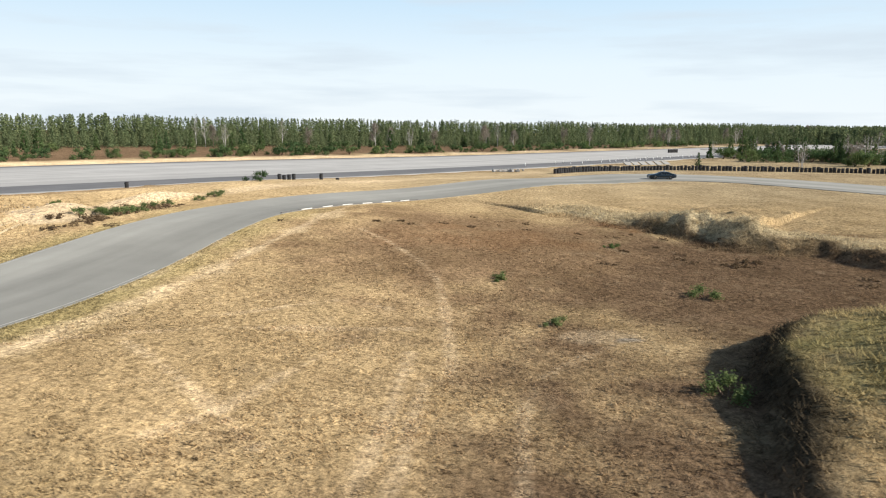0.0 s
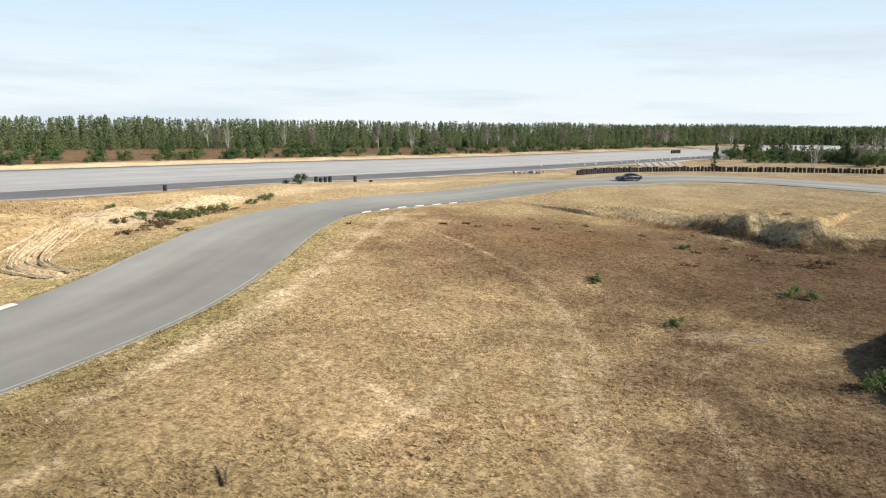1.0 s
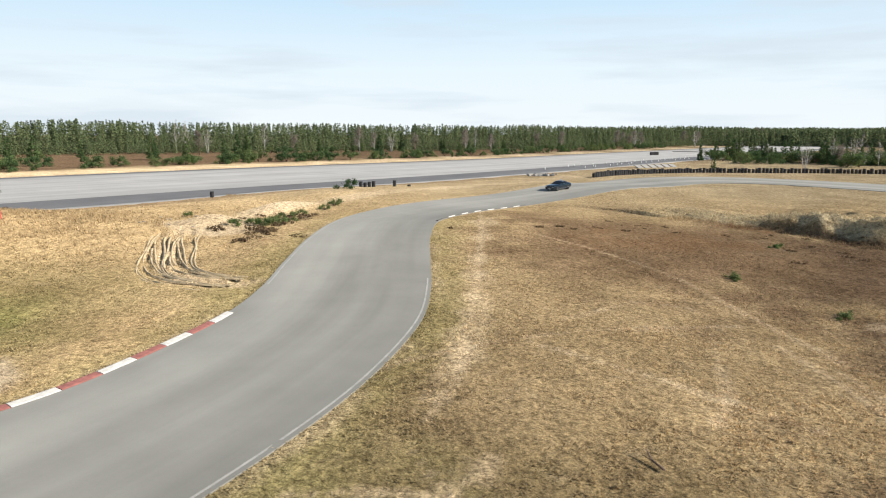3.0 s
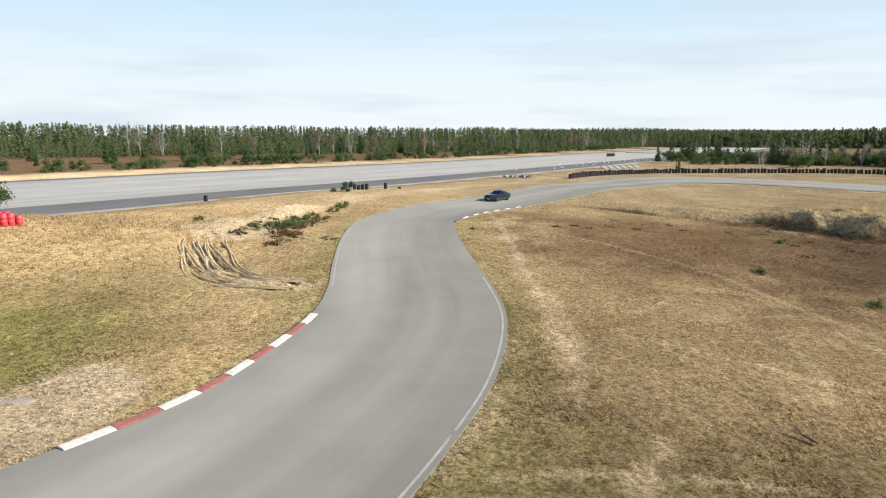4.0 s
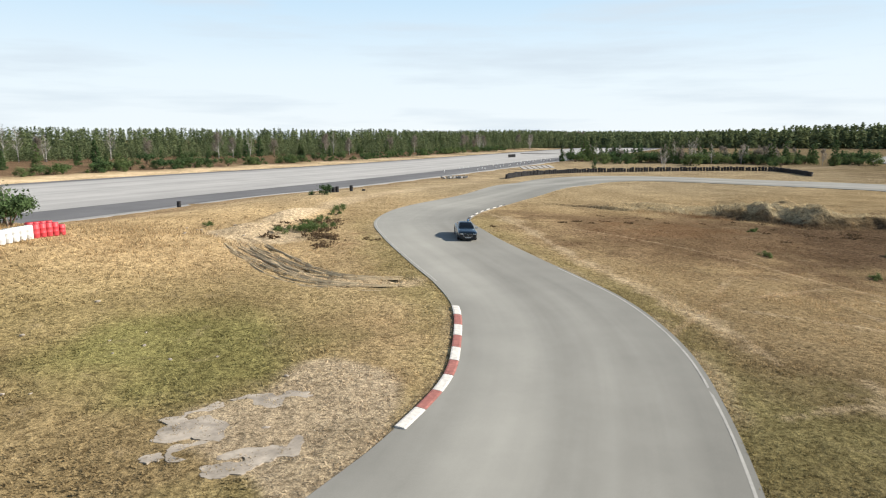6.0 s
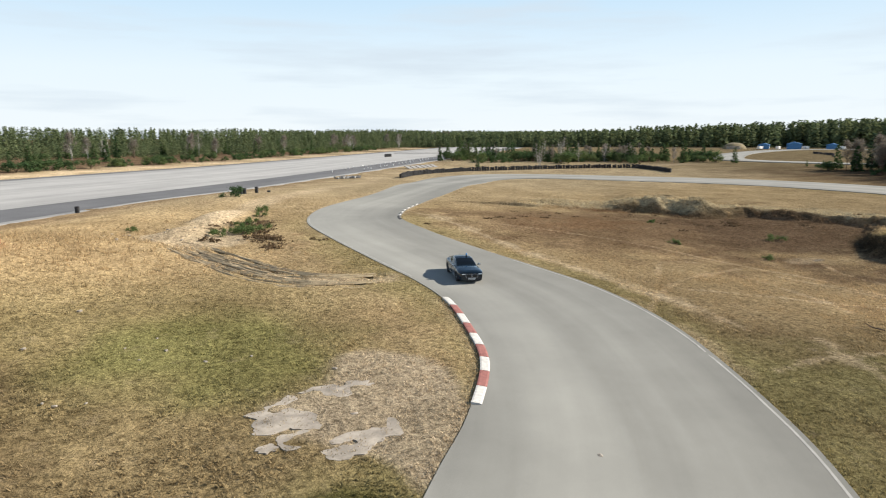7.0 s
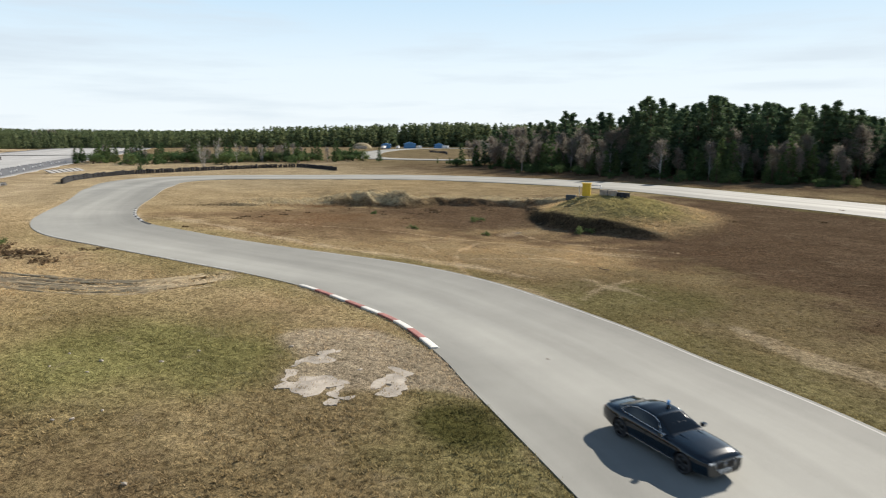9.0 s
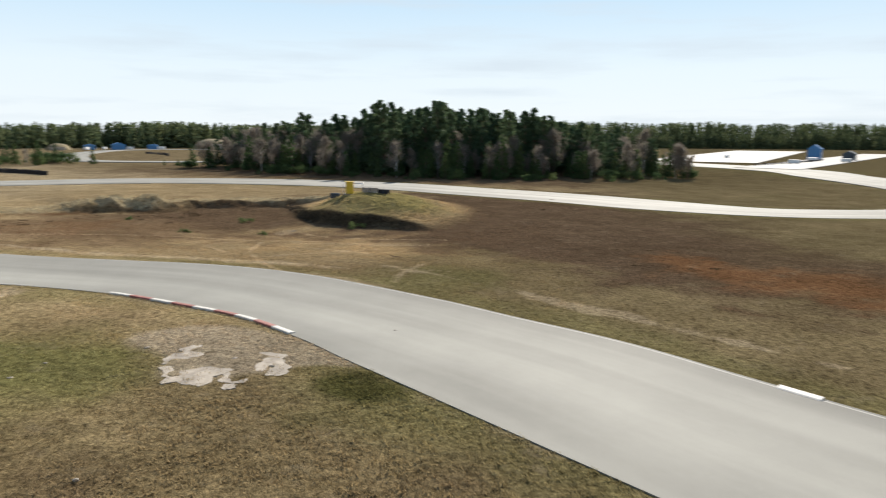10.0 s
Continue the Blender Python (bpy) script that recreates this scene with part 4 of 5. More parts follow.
AXLES = (1.70, -1.515)
CAR_Z = 0.0


def body_ring(x):
    """Half a section of the car's lower body at x: (y, z) from the floor's middle round to the bonnet's middle."""
    front, rear = np.clip((x - 1.75) / 0.95, 0, 1), np.clip((-x - 1.85) / 0.85, 0, 1)
    w = 0.972 - 0.20 * front ** 2.2 - 0.17 * rear ** 2.2 - 0.012 * np.cos(x * 1.2)
    zb = 0.20 + 0.05 * front + 0.14 * rear
    belt = np.interp(x, (-2.7, -2.55, -2.0, -1.0, 0.9, 1.6, 2.3, 2.55, 2.7), (0.86, 1.00, 1.06, 1.045, 0.985, 0.955, 0.90, 0.865, 0.79))
    mid = np.interp(x, (-2.7, -2.55, -2.0, -1.0, 0.9, 1.6, 2.3, 2.55, 2.7), (0.88, 1.05, 1.13, 1.13, 1.085, 1.055, 0.985, 0.925, 0.815))
    return [(0, zb), (w - 0.16, zb), (w - 0.03, zb + 0.10), (w - 0.005, 0.42), (w + 0.004, 0.60), (w, 0.74), (w - 0.018, 0.84), (w - 0.05, belt - 0.05), (w - 0.11, belt), (w * 0.72, belt + (mid - belt) * 0.55), (w * 0.38, belt + (mid - belt) * 0.9), (0, mid)]


def car_body():
    xs = sorted(set(list(np.linspace(-2.70, 2.70, 109))))
    rings = [body_ring(x) for x in xs]
    m = len(rings[0])
    bm = bmesh.new()
    V = {}
    for i, (x, ring) in enumerate(zip(xs, rings)):
        for s in (1, -1):
            for j, (y, z) in enumerate(ring):
                if s < 0 and j in (0, m - 1):
                    V[i, j, s] = V[i, j, 1]
                    continue
                px, pz = x, z
                if 1 <= j <= 6:
                    for ax in AXLES:
                        d = math.hypot(x - ax, z - 0.37)
                        if 0.36 < d < 0.46:
                            px, pz = ax + (x - ax) * 0.43 / d, 0.37 + (z - 0.37) * 0.43 / d
                V[i, j, s] = bm.verts.new((px, y * s, pz))
    for i in range(len(xs) - 1):
        for s in (1, -1):
            for j in range(m - 1):
                q = [V[i, j, s], V[i + 1, j, s], V[i + 1, j + 1, s], V[i, j + 1, s]]
                c = sum((v.co for v in q), Vector()) / 4
                if 1 <= j <= 6 and min(math.hypot(c.x - ax, c.z - 0.37) for ax in AXLES) < 0.425:
                    continue
                if len(set(q)) == 4:
                    f = bm.faces.new(q if s < 0 else q[::-1])
                    f.smooth = True
    for i in (0, len(xs) - 1):
        loop = [V[i, j, 1] for j in range(m)] + [V[i, j, -1] for j in range(m - 2, 0, -1)]
        bm.faces.new(loop)
    bmesh.ops.recalc_face_normals(bm, faces=bm.faces)
    return bm


CABIN_X = (1.02, 0.55, 0.12, -0.35, -0.85, -1.25, -1.70, -2.12)
CABIN_TOP = (1.06, 1.30, 1.475, 1.525, 1.515, 1.445, 1.27, 1.10)


def cabin_point(u, v):
    """A place on the cabin's hull: u along from windscreen foot to boot, v from the belt (0) to the roof's middle (1)."""
    x = np.interp(u, np.linspace(0, 1, 8), CABIN_X)
    top = np.interp(u, np.linspace(0, 1, 8), CABIN_TOP)
    belt = np.interp(x, (-2.12, -1.0, 1.02), (1.06, 1.03, 0.99))
    wide = np.interp(x, (-2.12, -1.6, -0.5, 0.6, 1.02), (0.66, 0.80, 0.87, 0.86, 0.80))
    h = top - belt
    if v < 0.6:
        k = v / 0.6
        return x, wide - 0.22 * k ** 1.15 * min(1, h / 0.4), belt - 0.02 + (h - 0.05 * min(1, h / 0.3)) * k
    k = (v - 0.6) / 0.4
    y0 = wide - 0.22 * min(1, h / 0.4)
    return x, y0 * math.cos(k * math.pi / 2), belt - 0.02 + h - 0.05 * min(1, h / 0.3) + 0.07 * min(1, h / 0.3) * math.sin(k * math.pi / 2)


def cabin_patch(u0, u1, v0, v1, lift=0.0, nu=14, nv=8, sides=(1, -1)):
    bm = bmesh.new()
    for s in sides:
        g = []
        for i in range(nu + 1):
            row = []
            for j in range(nv + 1):
                x, y, z = cabin_point(u0 + (u1 - u0) * i / nu, v0 + (v1 - v0) * j / nv)
                row.append(bm.verts.new((x * (1 + lift * 0.3), (y + lift) * s if y > 0.01 else 0.0, z + lift * 0.5)))
            g.append(row)
        for i in range(nu):
            for j in range(nv):
                q = (g[i][j], g[i + 1][j], g[i + 1][j + 1], g[i][j + 1])
                bm.faces.new(q if s < 0 else q[::-1]).smooth = True
    bmesh.ops.remove_doubles(bm, verts=bm.verts, dist=0.0005)
    bmesh.ops.recalc_face_normals(bm, faces=bm.faces)
    return bm


def torus(R, r, wide, n=28, m=10):
    """A tyre lying on the y axis."""
    verts, faces = [], []
    for i in range(n):
        a = i * math.tau / n
        for j in range(m):
            b = j * math.tau / m
            rr = R + r * np.sign(math.cos(b)) * abs(math.cos(b)) ** 0.6
            verts.append((rr * math.cos(a), wide * np.sign(math.sin(b)) * abs(math.sin(b)) ** 0.6, rr * math.sin(a)))
            faces.append((i * m + j, i * m + (j + 1) % m, (i + 1) % n * m + (j + 1) % m, (i + 1) % n * m + j))
    return verts, faces


def build_car():
    car = tagged(new("car"), "glossy dark blue-black saloon car with chrome grille, driving", "car")
    body = part("body", car_body(), PAINT, car)
    part("underbody", box(4.6, 1.30, 0.5, (0, 0, 0.46), 0.05), TRIM_BLACK, car)
    part("cabin_frame", cabin_patch(0.0, 1.0, 0.0, 1.0, 0.0, 28, 10), PAINT, car)
    part("windscreen", cabin_patch(0.03, 0.285, 0.61, 1.0, 0.004, 8, 8), GLASS_DARK, car)
    part("rear_window", cabin_patch(0.70, 0.96, 0.62, 1.0, 0.004, 8, 8), GLASS_DARK, car)
    part("glass_roof", cabin_patch(0.33, 0.60, 0.72, 1.0, 0.004, 8, 6), GLASS_DARK, car)
    for s in (1, -1):
        part("front_side_window", cabin_patch(0.17, 0.455, 0.10, 0.53, 0.005, 10, 4, (s,)), GLASS_DARK, car)
        part("rear_side_window", cabin_patch(0.475, 0.80, 0.10, 0.53, 0.005, 10, 4, (s,)), GLASS_DARK, car)
        # chrome surround of the side windows
        bm = bmesh.new()
        ring = [(0.15, 0.07), (0.30, 0.07), (0.47, 0.07), (0.64, 0.07), (0.80, 0.09), (0.845, 0.20), (0.82, 0.40), (0.76, 0.55), (0.62, 0.57), (0.45, 0.57), (0.32, 0.57), (0.24, 0.50), (0.19, 0.30)]
        pts = [Vector((p[0], p[1] * s + 0.012 * s, p[2])) for p in (cabin_point(u, v) for u, v in ring)]
        for a, b in zip(pts, pts[1:] + pts[:1]):
            tube(bm, a, b, 0.013, 0.013, 5)
        part("window_trim", bm, CHROME, car, "chrome window surround")
        part("sill_trim", box(2.5, 0.02, 0.028, (0.1, 0.975 * s, 0.345), 0.006), CHROME, car, "chrome sill strip")
        for x in (0.42, -0.66):
            part("door_handle", box(0.22, 0.03, 0.03, (x - 0.05, 0.967 * s, 0.83), 0.008), PAINT, car)
        for x in (0.98, -0.14, -1.08):
            part("door_seam", box(0.010, 0.012, 0.50, (x, 0.968 * s, 0.62)), TRIM_BLACK, car)
        bm = box(0.17, 0.20, 0.135, (0.74, 1.05 * s, 1.075), 0.04)
        tube(bm, (0.76, 0.86 * s, 1.03), (0.76, 1.0 * s, 1.05), 0.025, 0.025, 6)
        mirror = part("door_mirror", bm, PAINT, car)
        part("mirror_cap", box(0.05, 0.15, 0.09, (0.835, 1.05 * s, 1.085), 0.02), CHROME, mirror)
        part("headlamp", box(0.07, 0.36, 0.05, (0, 0, 0), 0.015), LENS, car, "slim bright headlamp", pose(2.685, 0.60 * s, 0.755, 0, 0, -10 * s))
        part("lower_lamp", box(0.10, 0.30, 0.10, (2.56, 0.66 * s, 0.62), 0.03), GLASS_DARK, car)
        part("air_intake", box(0.06, 0.26, 0.16, (2.60, 0.60 * s, 0.42), 0.03), TRIM_BLACK, car)
        part("tail_lamp", box(0.10, 0.52, 0.07, (-2.60, 0.56 * s, 0.86), 0.02), TAIL, car, "slim red tail lamp")
        # grille: chrome frame, dark slats behind it
        cy = 0.245 * s
        bm = bmesh.new()
        edge_pts = [(cy - 0.20, 0.50), (cy - 0.215, 0.70), (cy - 0.18, 0.75), (cy + 0.18, 0.75), (cy + 0.215, 0.70), (cy + 0.20, 0.50), (cy + 0.17, 0.47), (cy - 0.17, 0.47)]
        pts = [Vector((2.712 - (z - 0.5) * 0.05, y, z)) for y, z in edge_pts]
        for a, b in zip(pts, pts[1:] + pts[:1]):
            tube(bm, a, b, 0.011, 0.011, 6)
        grille = part("grille_frame", bm, CHROME, car, "chrome grille surround")
        bm = box(0.03, 0.39, 0.27, (2.692, cy, 0.61), 0.01)
        for k in range(7):
            box(0.02, 0.012, 0.26, (2.705, cy - 0.165 + 0.055 * k, 0.61), 0, bm)
        part("grille_slats", bm, TRIM_BLACK, grille)
    part("front_bumper", box(0.10, 1.30, 0.10, (2.64, 0, 0.30), 0.04), TRIM_BLACK, car)
    part("rear_bumper", box(0.12, 1.40, 0.16, (-2.65, 0, 0.42), 0.05), TRIM_BLACK, car)
    plate = part("number_plate", box(0.015, 0.52, 0.115, (2.715, 0, 0.40), 0.004), PLATE, car, "white number plate")
    bm = bmesh.new()
    for k in range(6):
        box(0.006, 0.045, 0.065, (2.725, -0.19 + 0.076 * k, 0.40), 0, bm)
    part("plate_marks", bm, INK, plate)
    for y in (-0.42, 0.42):
        bm = bmesh.new()
        tube(bm, (0.98, y, 1.085), (2.15, y * 0.95, 0.985), 0.012, 0.006, 4)
        part("bonnet_crease", bm, PAINT, car)
    part("spoiler", box(0.10, 1.30, 0.02, (-2.52, 0, 1.07), 0.008), PAINT, car)
    bm = bmesh.new()
    tube(bm, (-0.30, 0.28, 1.50), (-0.30, 0.28, 1.60), 0.06, 0.05, 14)
    foot = part("beacon_foot", bm, TRIM_BLACK, car)
    bm = bmesh.new()
    tube(bm, (-0.30, 0.28, 1.60), (-0.30, 0.28, 1.76), 0.075, 0.055, 14)
    part("beacon", bm, BEACON, foot, "blue beacon on the roof")
    bm = bmesh.new()
    tube(bm, (-1.25, 0, 1.46), (-1.36, 0, 1.54), 0.02, 0.01, 6)
    part("aerial", bm, PAINT, car)
    # wheels
    wheels = []
    tv, tf = torus(0.315, 0.055, 0.13)
    tyre = shape("tyre", tv, tf, True)
    bm = bmesh.new()
    for k in range(5):
        a = k * math.tau / 5
        for o in (-0.13, 0.13):
            tube(bm, (0.05 * math.cos(a), 0.10, 0.05 * math.sin(a)), (0.265 * math.cos(a + o), 0.105, 0.265 * math.sin(a + o)), 0.028, 0.020, 4)
    tube(bm, (0, 0.02, 0), (0, 0.115, 0), 0.07, 0.055, 12)
    for k in range(24):
        a, b = k * math.tau / 24, (k + 1) * math.tau / 24
        tube(bm, (0.272 * math.cos(a), 0.10, 0.272 * math.sin(a)), (0.272 * math.cos(b), 0.10, 0.272 * math.sin(b)), 0.014, 0.014, 4)
    tube(bm, (0, -0.06, 0), (0, 0.0, 0), 0.27, 0.27, 20)
    rim = bpy.data.meshes.new("rim")
    bm.to_mesh(rim)
    bm.free()
    for ax in AXLES:
        for s in (1, -1):
            wheel = new("wheel")
            wheel.parent = car
            wheel.matrix_basis = pose(ax, 0.845 * s, 0.37, 0, 0, 0 if s > 0 else 180)
            part("tyre", tyre, RUBBER, wheel)
            part("rim", rim, RIM, wheel, "grey five-spoke alloy rim")
            wheels.append((wheel, ax, s))
    return car, wheels


CAR_PATH = [(0.0, 42.5, 131.9), (0.5, 36.3, 131.1), (1.0, 30.0, 128.9), (1.5, 24.0, 125.0), (2.0, 17.9, 119.6), (2.5, 11.5, 113.6), (4.0, -6.3, 97.1), (4.5, -11.9, 90.0), (5.0, -16.5, 80.6), (6.5, -25.2, 51.6), (7.0, -28.0, 42.4),
            (7.5, -32.0, 33.8), (8.0, -36.6, 25.0), (8.5, -41.95, 17.1), (9.0, -48.05, 8.7), (9.5, -54.6, 0.9), (10.0, -61.4, -6.4)]
car, wheels = build_car()


def car_rows(step=0.1):
    """The car's way, smooth through its places, with its heading along it."""
    p = spline([(x, y, t) for t, x, y in CAR_PATH], 0.4)
    ts = np.arange(0, 10.0001, step)
    x, y = np.interp(ts, p[:, 2], p[:, 0]), np.interp(ts, p[:, 2], p[:, 1])
    k = np.ones(5) / 5
    px, py = np.interp(ts + 0.15, p[:, 2], p[:, 0]), np.interp(ts + 0.15, p[:, 2], p[:, 1])
    qx, qy = np.interp(ts - 0.15, p[:, 2], p[:, 0]), np.interp(ts - 0.15, p[:, 2], p[:, 1])
    way = np.unwrap(np.arctan2(py - qy, px - qx))
    way = np.convolve(np.pad(way, 2, mode="edge"), k, "valid")
    gone = np.r_[0, np.cumsum(np.hypot(np.diff(x), np.diff(y)))]
    rows = []
    for i, t in enumerate(ts):
        c, s = math.cos(way[i]), math.sin(way[i])
        zf, zr = ROADZ(x[i] + 1.7 * c, y[i] + 1.7 * s)[0], ROADZ(x[i] - 1.5 * c, y[i] - 1.5 * s)[0]
        zl, zs = ROADZ(x[i] - 0.85 * s, y[i] + 0.85 * c)[0], ROADZ(x[i] + 0.85 * s, y[i] - 0.85 * c)[0]
        z = (zf + zr + zl + zs) / 4
        rows.append((float(t), pose(x[i], y[i], z, math.degrees(math.atan2(zl - zs, 1.7)), -math.degrees(math.atan2(zf - zr, 3.2)), math.degrees(way[i]))))
    return rows, gone


def motions():
    rows, gone = car_rows()
    walk(car, rows)
    for wheel, ax, s in wheels:
        spins, angle = [], 0.0
        for i, (t, m) in enumerate(rows):
            if i:
                angle += math.degrees((gone[i] - gone[i - 1]) / 0.37) % 72
            spins.append((t, pose(ax, 0.845 * s, 0.37, 0, 0, 0 if s > 0 else 180) @ pose(0, 0, 0, 0, angle if s > 0 else -angle, 0)))
        walk(wheel, spins)

# ---- woods near by, bushes ----
PINES = [make_pine("pine_tree", 30 + k, h, k % 2 == 1, 4600, 0.50, PINE_DARK, "tall dark green pine at the wood's edge", "pines of the wood") for k, h in enumerate((21, 20, 19, 20.5))]
YOUNG = [make_pine("young_pine_tree", 40 + k, h, True, 2200, 0.26, PINE, "bushy young pine on sandy ground", "young pines") for k, h in enumerate((7.0, 6.0, 8.0))]
BARES = [make_bare("bare_tree", 51 + k, h, BARK if k else BIRCH, "leafless grey-brown deciduous tree among pines", "bare trees", 2600) for k, h in enumerate((13, 11, 14))]
BIRCHES = [make_bare("birch_tree", 60 + k, h, BIRCH, "leafless birch with white stems", "birches", 350) for k, h in enumerate((9, 10))]
SMALL = [make_bush("young_pine_bush", 70 + k, 1400, 0.25, BUSH_GREEN if k == 1 else PINE, 3.4, 3.0 + 0.5 * k, "low rounded young pine beside the runway", "bushes along the runway") for k in range(3)]
CLUMPS = [make_bush("heather_clump", 80 + k, 260, 0.14, HEATHER, 1.3, 0.25, "low dark brown heather clump", "heather clumps") for k in range(2)]
GREENS = [make_bush("green_shrub", 90 + k, 1300, 0.10, BUSH_GREEN, 1.5, 0.9, "low green juniper shrub on the heath", "green shrubs") for k in range(2)]


def build_wood():
    r = np.random.RandomState(5)
    front = spline([(150, 112, 0), (134, 82, 0), (120, 50, 0), (115, 18, 0), (117, -8, 0), (121, -30, 0), (127, -48, 0), (131, -62, 0)], 1.0)
    t = tangents(front)
    for k in range(470):
        u = r.rand()
        i = int(u * (len(front) - 1))
        deep = r.rand() ** 1.15
        off = 2 + 68 * deep
        x, y = front[i, 0] - t[i, 1] * off + r.normal(0, 1), front[i, 1] + t[i, 0] * off + r.normal(0, 1)
        if off < 16:
            if r.rand() < 0.62:
                sown(x, y, YOUNG, r, 0.8, 1.5)
            else:
                sown(x, y, BARES, r, 0.6, 0.95)
        else:
            tall = 0.66 + 0.40 * smooth(0.05, 0.35, u) * smooth(1.02, 0.7, u)
            if r.rand() < 0.34 and off < 40:
                sown(x, y, BARES, r, 0.9, 1.2)
            else:
                sown(x, y, PINES, r, tall * 0.82, tall * 1.06)
    for k in range(34):
        i = int(r.rand() * (len(front) - 1))
        sown(front[i, 0] + r.normal(0, 2), front[i, 1] + r.normal(0, 2), SMALL, r, 0.5, 1.0)


def build_grove():
    r = np.random.RandomState(8)
    for k in range(165):
        u = r.rand()
        x, y = 92 + 78 * u + r.normal(0, 7), 232 - 62 * u + r.normal(0, 11) + 40 * (1 - u) * r.rand()
        kind = r.rand()
        if 253 * (x + 65) < 168.5 * (y - 2):
            continue
        if kind < 0.16:
            sown(x, y, BARES, r, 0.40, 0.62)
        elif kind < 0.24:
            sown(x, y, BIRCHES, r, 0.6, 0.9)
        else:
            sown(x, y, YOUNG, r, 0.7, 1.1) if r.rand() < 0.42 else sown(x, y, SMALL, r, 0.8, 1.45)
    for x, y, s in ((109, 248, 1.25), (114, 253, 1.1), (108, 256, 1.0), (119, 250, 1.05)):
        ob = sown(x, y, YOUNG, r, s, s * 1.05)
    sown(64, 170.5, YOUNG, r, 0.55, 0.6)
    sown(92, 174, BIRCHES, r, 0.85, 0.9)
    # small pines before the far loop
    for k in range(24):
        u = r.rand()
        sown(160 + 40 * u + r.normal(0, 3), 128 - 55 * u + r.normal(0, 4), YOUNG, r, 0.2, 0.45)
    # rows beyond the runway, and birches before the forest
    for k in range(120):
        s, v = r.uniform(-60, 440), 95 + abs(r.normal(0, 6))
        sown(RUN_AT[0] + RUN_DIR[0] * s - RUN_DIR[1] * v, RUN_AT[1] + RUN_DIR[1] * s + RUN_DIR[0] * v, SMALL, r, 0.6, 1.25)
    for k in range(84):
        s, v = r.uniform(-60, 500), r.uniform(125, 185)
        sown(RUN_AT[0] + RUN_DIR[0] * s - RUN_DIR[1] * v, RUN_AT[1] + RUN_DIR[1] * s + RUN_DIR[0] * v, YOUNG if r.rand() < 0.8 else SMALL, r, 0.6, 1.35)
    for x, y, s in ((-84, 345, 1.35), (-118, 330, 1.4), (-124, 334, 1.5), (-107, 326, 1.3), (30, 395, 1.3), (150, 455, 1.4), (-20, 372, 1.2), (210, 490, 1.4)):
        sown(x, y, BIRCHES, r, s, s * 1.05)
    for k in range(26):
        s = r.uniform(80, 620)
        v = 205 - 0.2 * s + r.normal(0, 6)
        sown(RUN_AT[0] + RUN_DIR[0] * s - RUN_DIR[1] * v, RUN_AT[1] + RUN_DIR[1] * s + RUN_DIR[0] * v, BARES, r, 0.8, 1.1)


def build_bushes():
    r = np.random.RandomState(9)
    for x, y, s, sz in ((12.0, 26.8, 1.0, 1.2), (3.9, 47.8, 0.75, 0.5), (6.6, 38.4, 0.65, 0.5), (17.7, 44.3, 0.85, 0.6), (-36.7, 72.3, 1.0, 1.0), (-39.7, 71.9, 0.95, 1.0), (-38.1, 73.0, 0.8, 0.9), (-35.0, 78.3, 0.85, 1.0), (-33.6, 79.8, 0.8, 1.0), (-36.2, 75.2, 0.75, 0.8), (-30.2, 87, 1.0, 1.1), (-31.2, 84, 0.7, 0.8), (15.5, 61, 0.7, 0.6),
                       (-47, 79.5, 0.6, 0.6)):
        sown(x, y, GREENS, r, s, s)
    ob = sown(-29.0, 104, SMALL, r, 0.55, 0.56)
    for x, y, s in ((-63.3, 65.0, 1.0), (-66.0, 63.5, 0.95), (-64.5, 68.0, 0.9), (-68.5, 66, 0.9)):
        sown(x, y, SMALL, r, s, s)
    sown(-63.2, 64.0, BIRCHES, r, 0.36, 0.37)
    spots = [(-2.5, 69, 9, 3.0, 10), (6, 73, 7, 2.5, 6), (20, 57, 9, 5, 7), (30, 52, 8, 5, 6), (16, 66, 3, 2, 6), (40, 2, 30, 12, 14), (-10, -8, 12, 8, 9), (-36.0, 66.5, 0.9, 4.2, 26), (-32.6, 77.5, 1.2, 2.2, 12), (-37.5, 78, 3.5, 2.5, 10), (-33.5, 63, 1.5, 1.0, 4), (25, 62, 6, 3, 8)]
    for x, y, s in ((-36.2, 67.5, 1.5), (-35.5, 65.6, 1.3), (-37.2, 62.1, 1.1), (-33.4, 77.3, 1.4), (-34.3, 75.4, 1.2), (-34.2, 71.3, 1.2), (-40.8, 69.6, 1.1)):
        sown(x, y, CLUMPS, r, s, s * 1.1)
    for cx, cy, rx, ry, n in spots:
        for k in range(n):
            sown(cx + r.normal(0, rx * 0.6), cy + r.normal(0, ry * 0.6), CLUMPS, r, 0.25, 0.7)


build_wood()
build_grove()
build_bushes()
for kind, cx, cy, gap in ((PINES, 150, 10, 5), (YOUNG, 118, 205, 4), (BARES, 140, 30, 6), (BIRCHES, 125, 200, 6), (SMALL, -60, 240, 7), (CLUMPS, 24, 55, 2), (GREENS, -35.5, 72.6, 1.2)):
    for k, ob in enumerate(kind):
        ob.matrix_basis = pose(cx + gap * k, cy + 0.8 * gap * k, H(cx + gap * k, cy + 0.8 * gap * k) - 0.05, 0, 0, 70 * k)

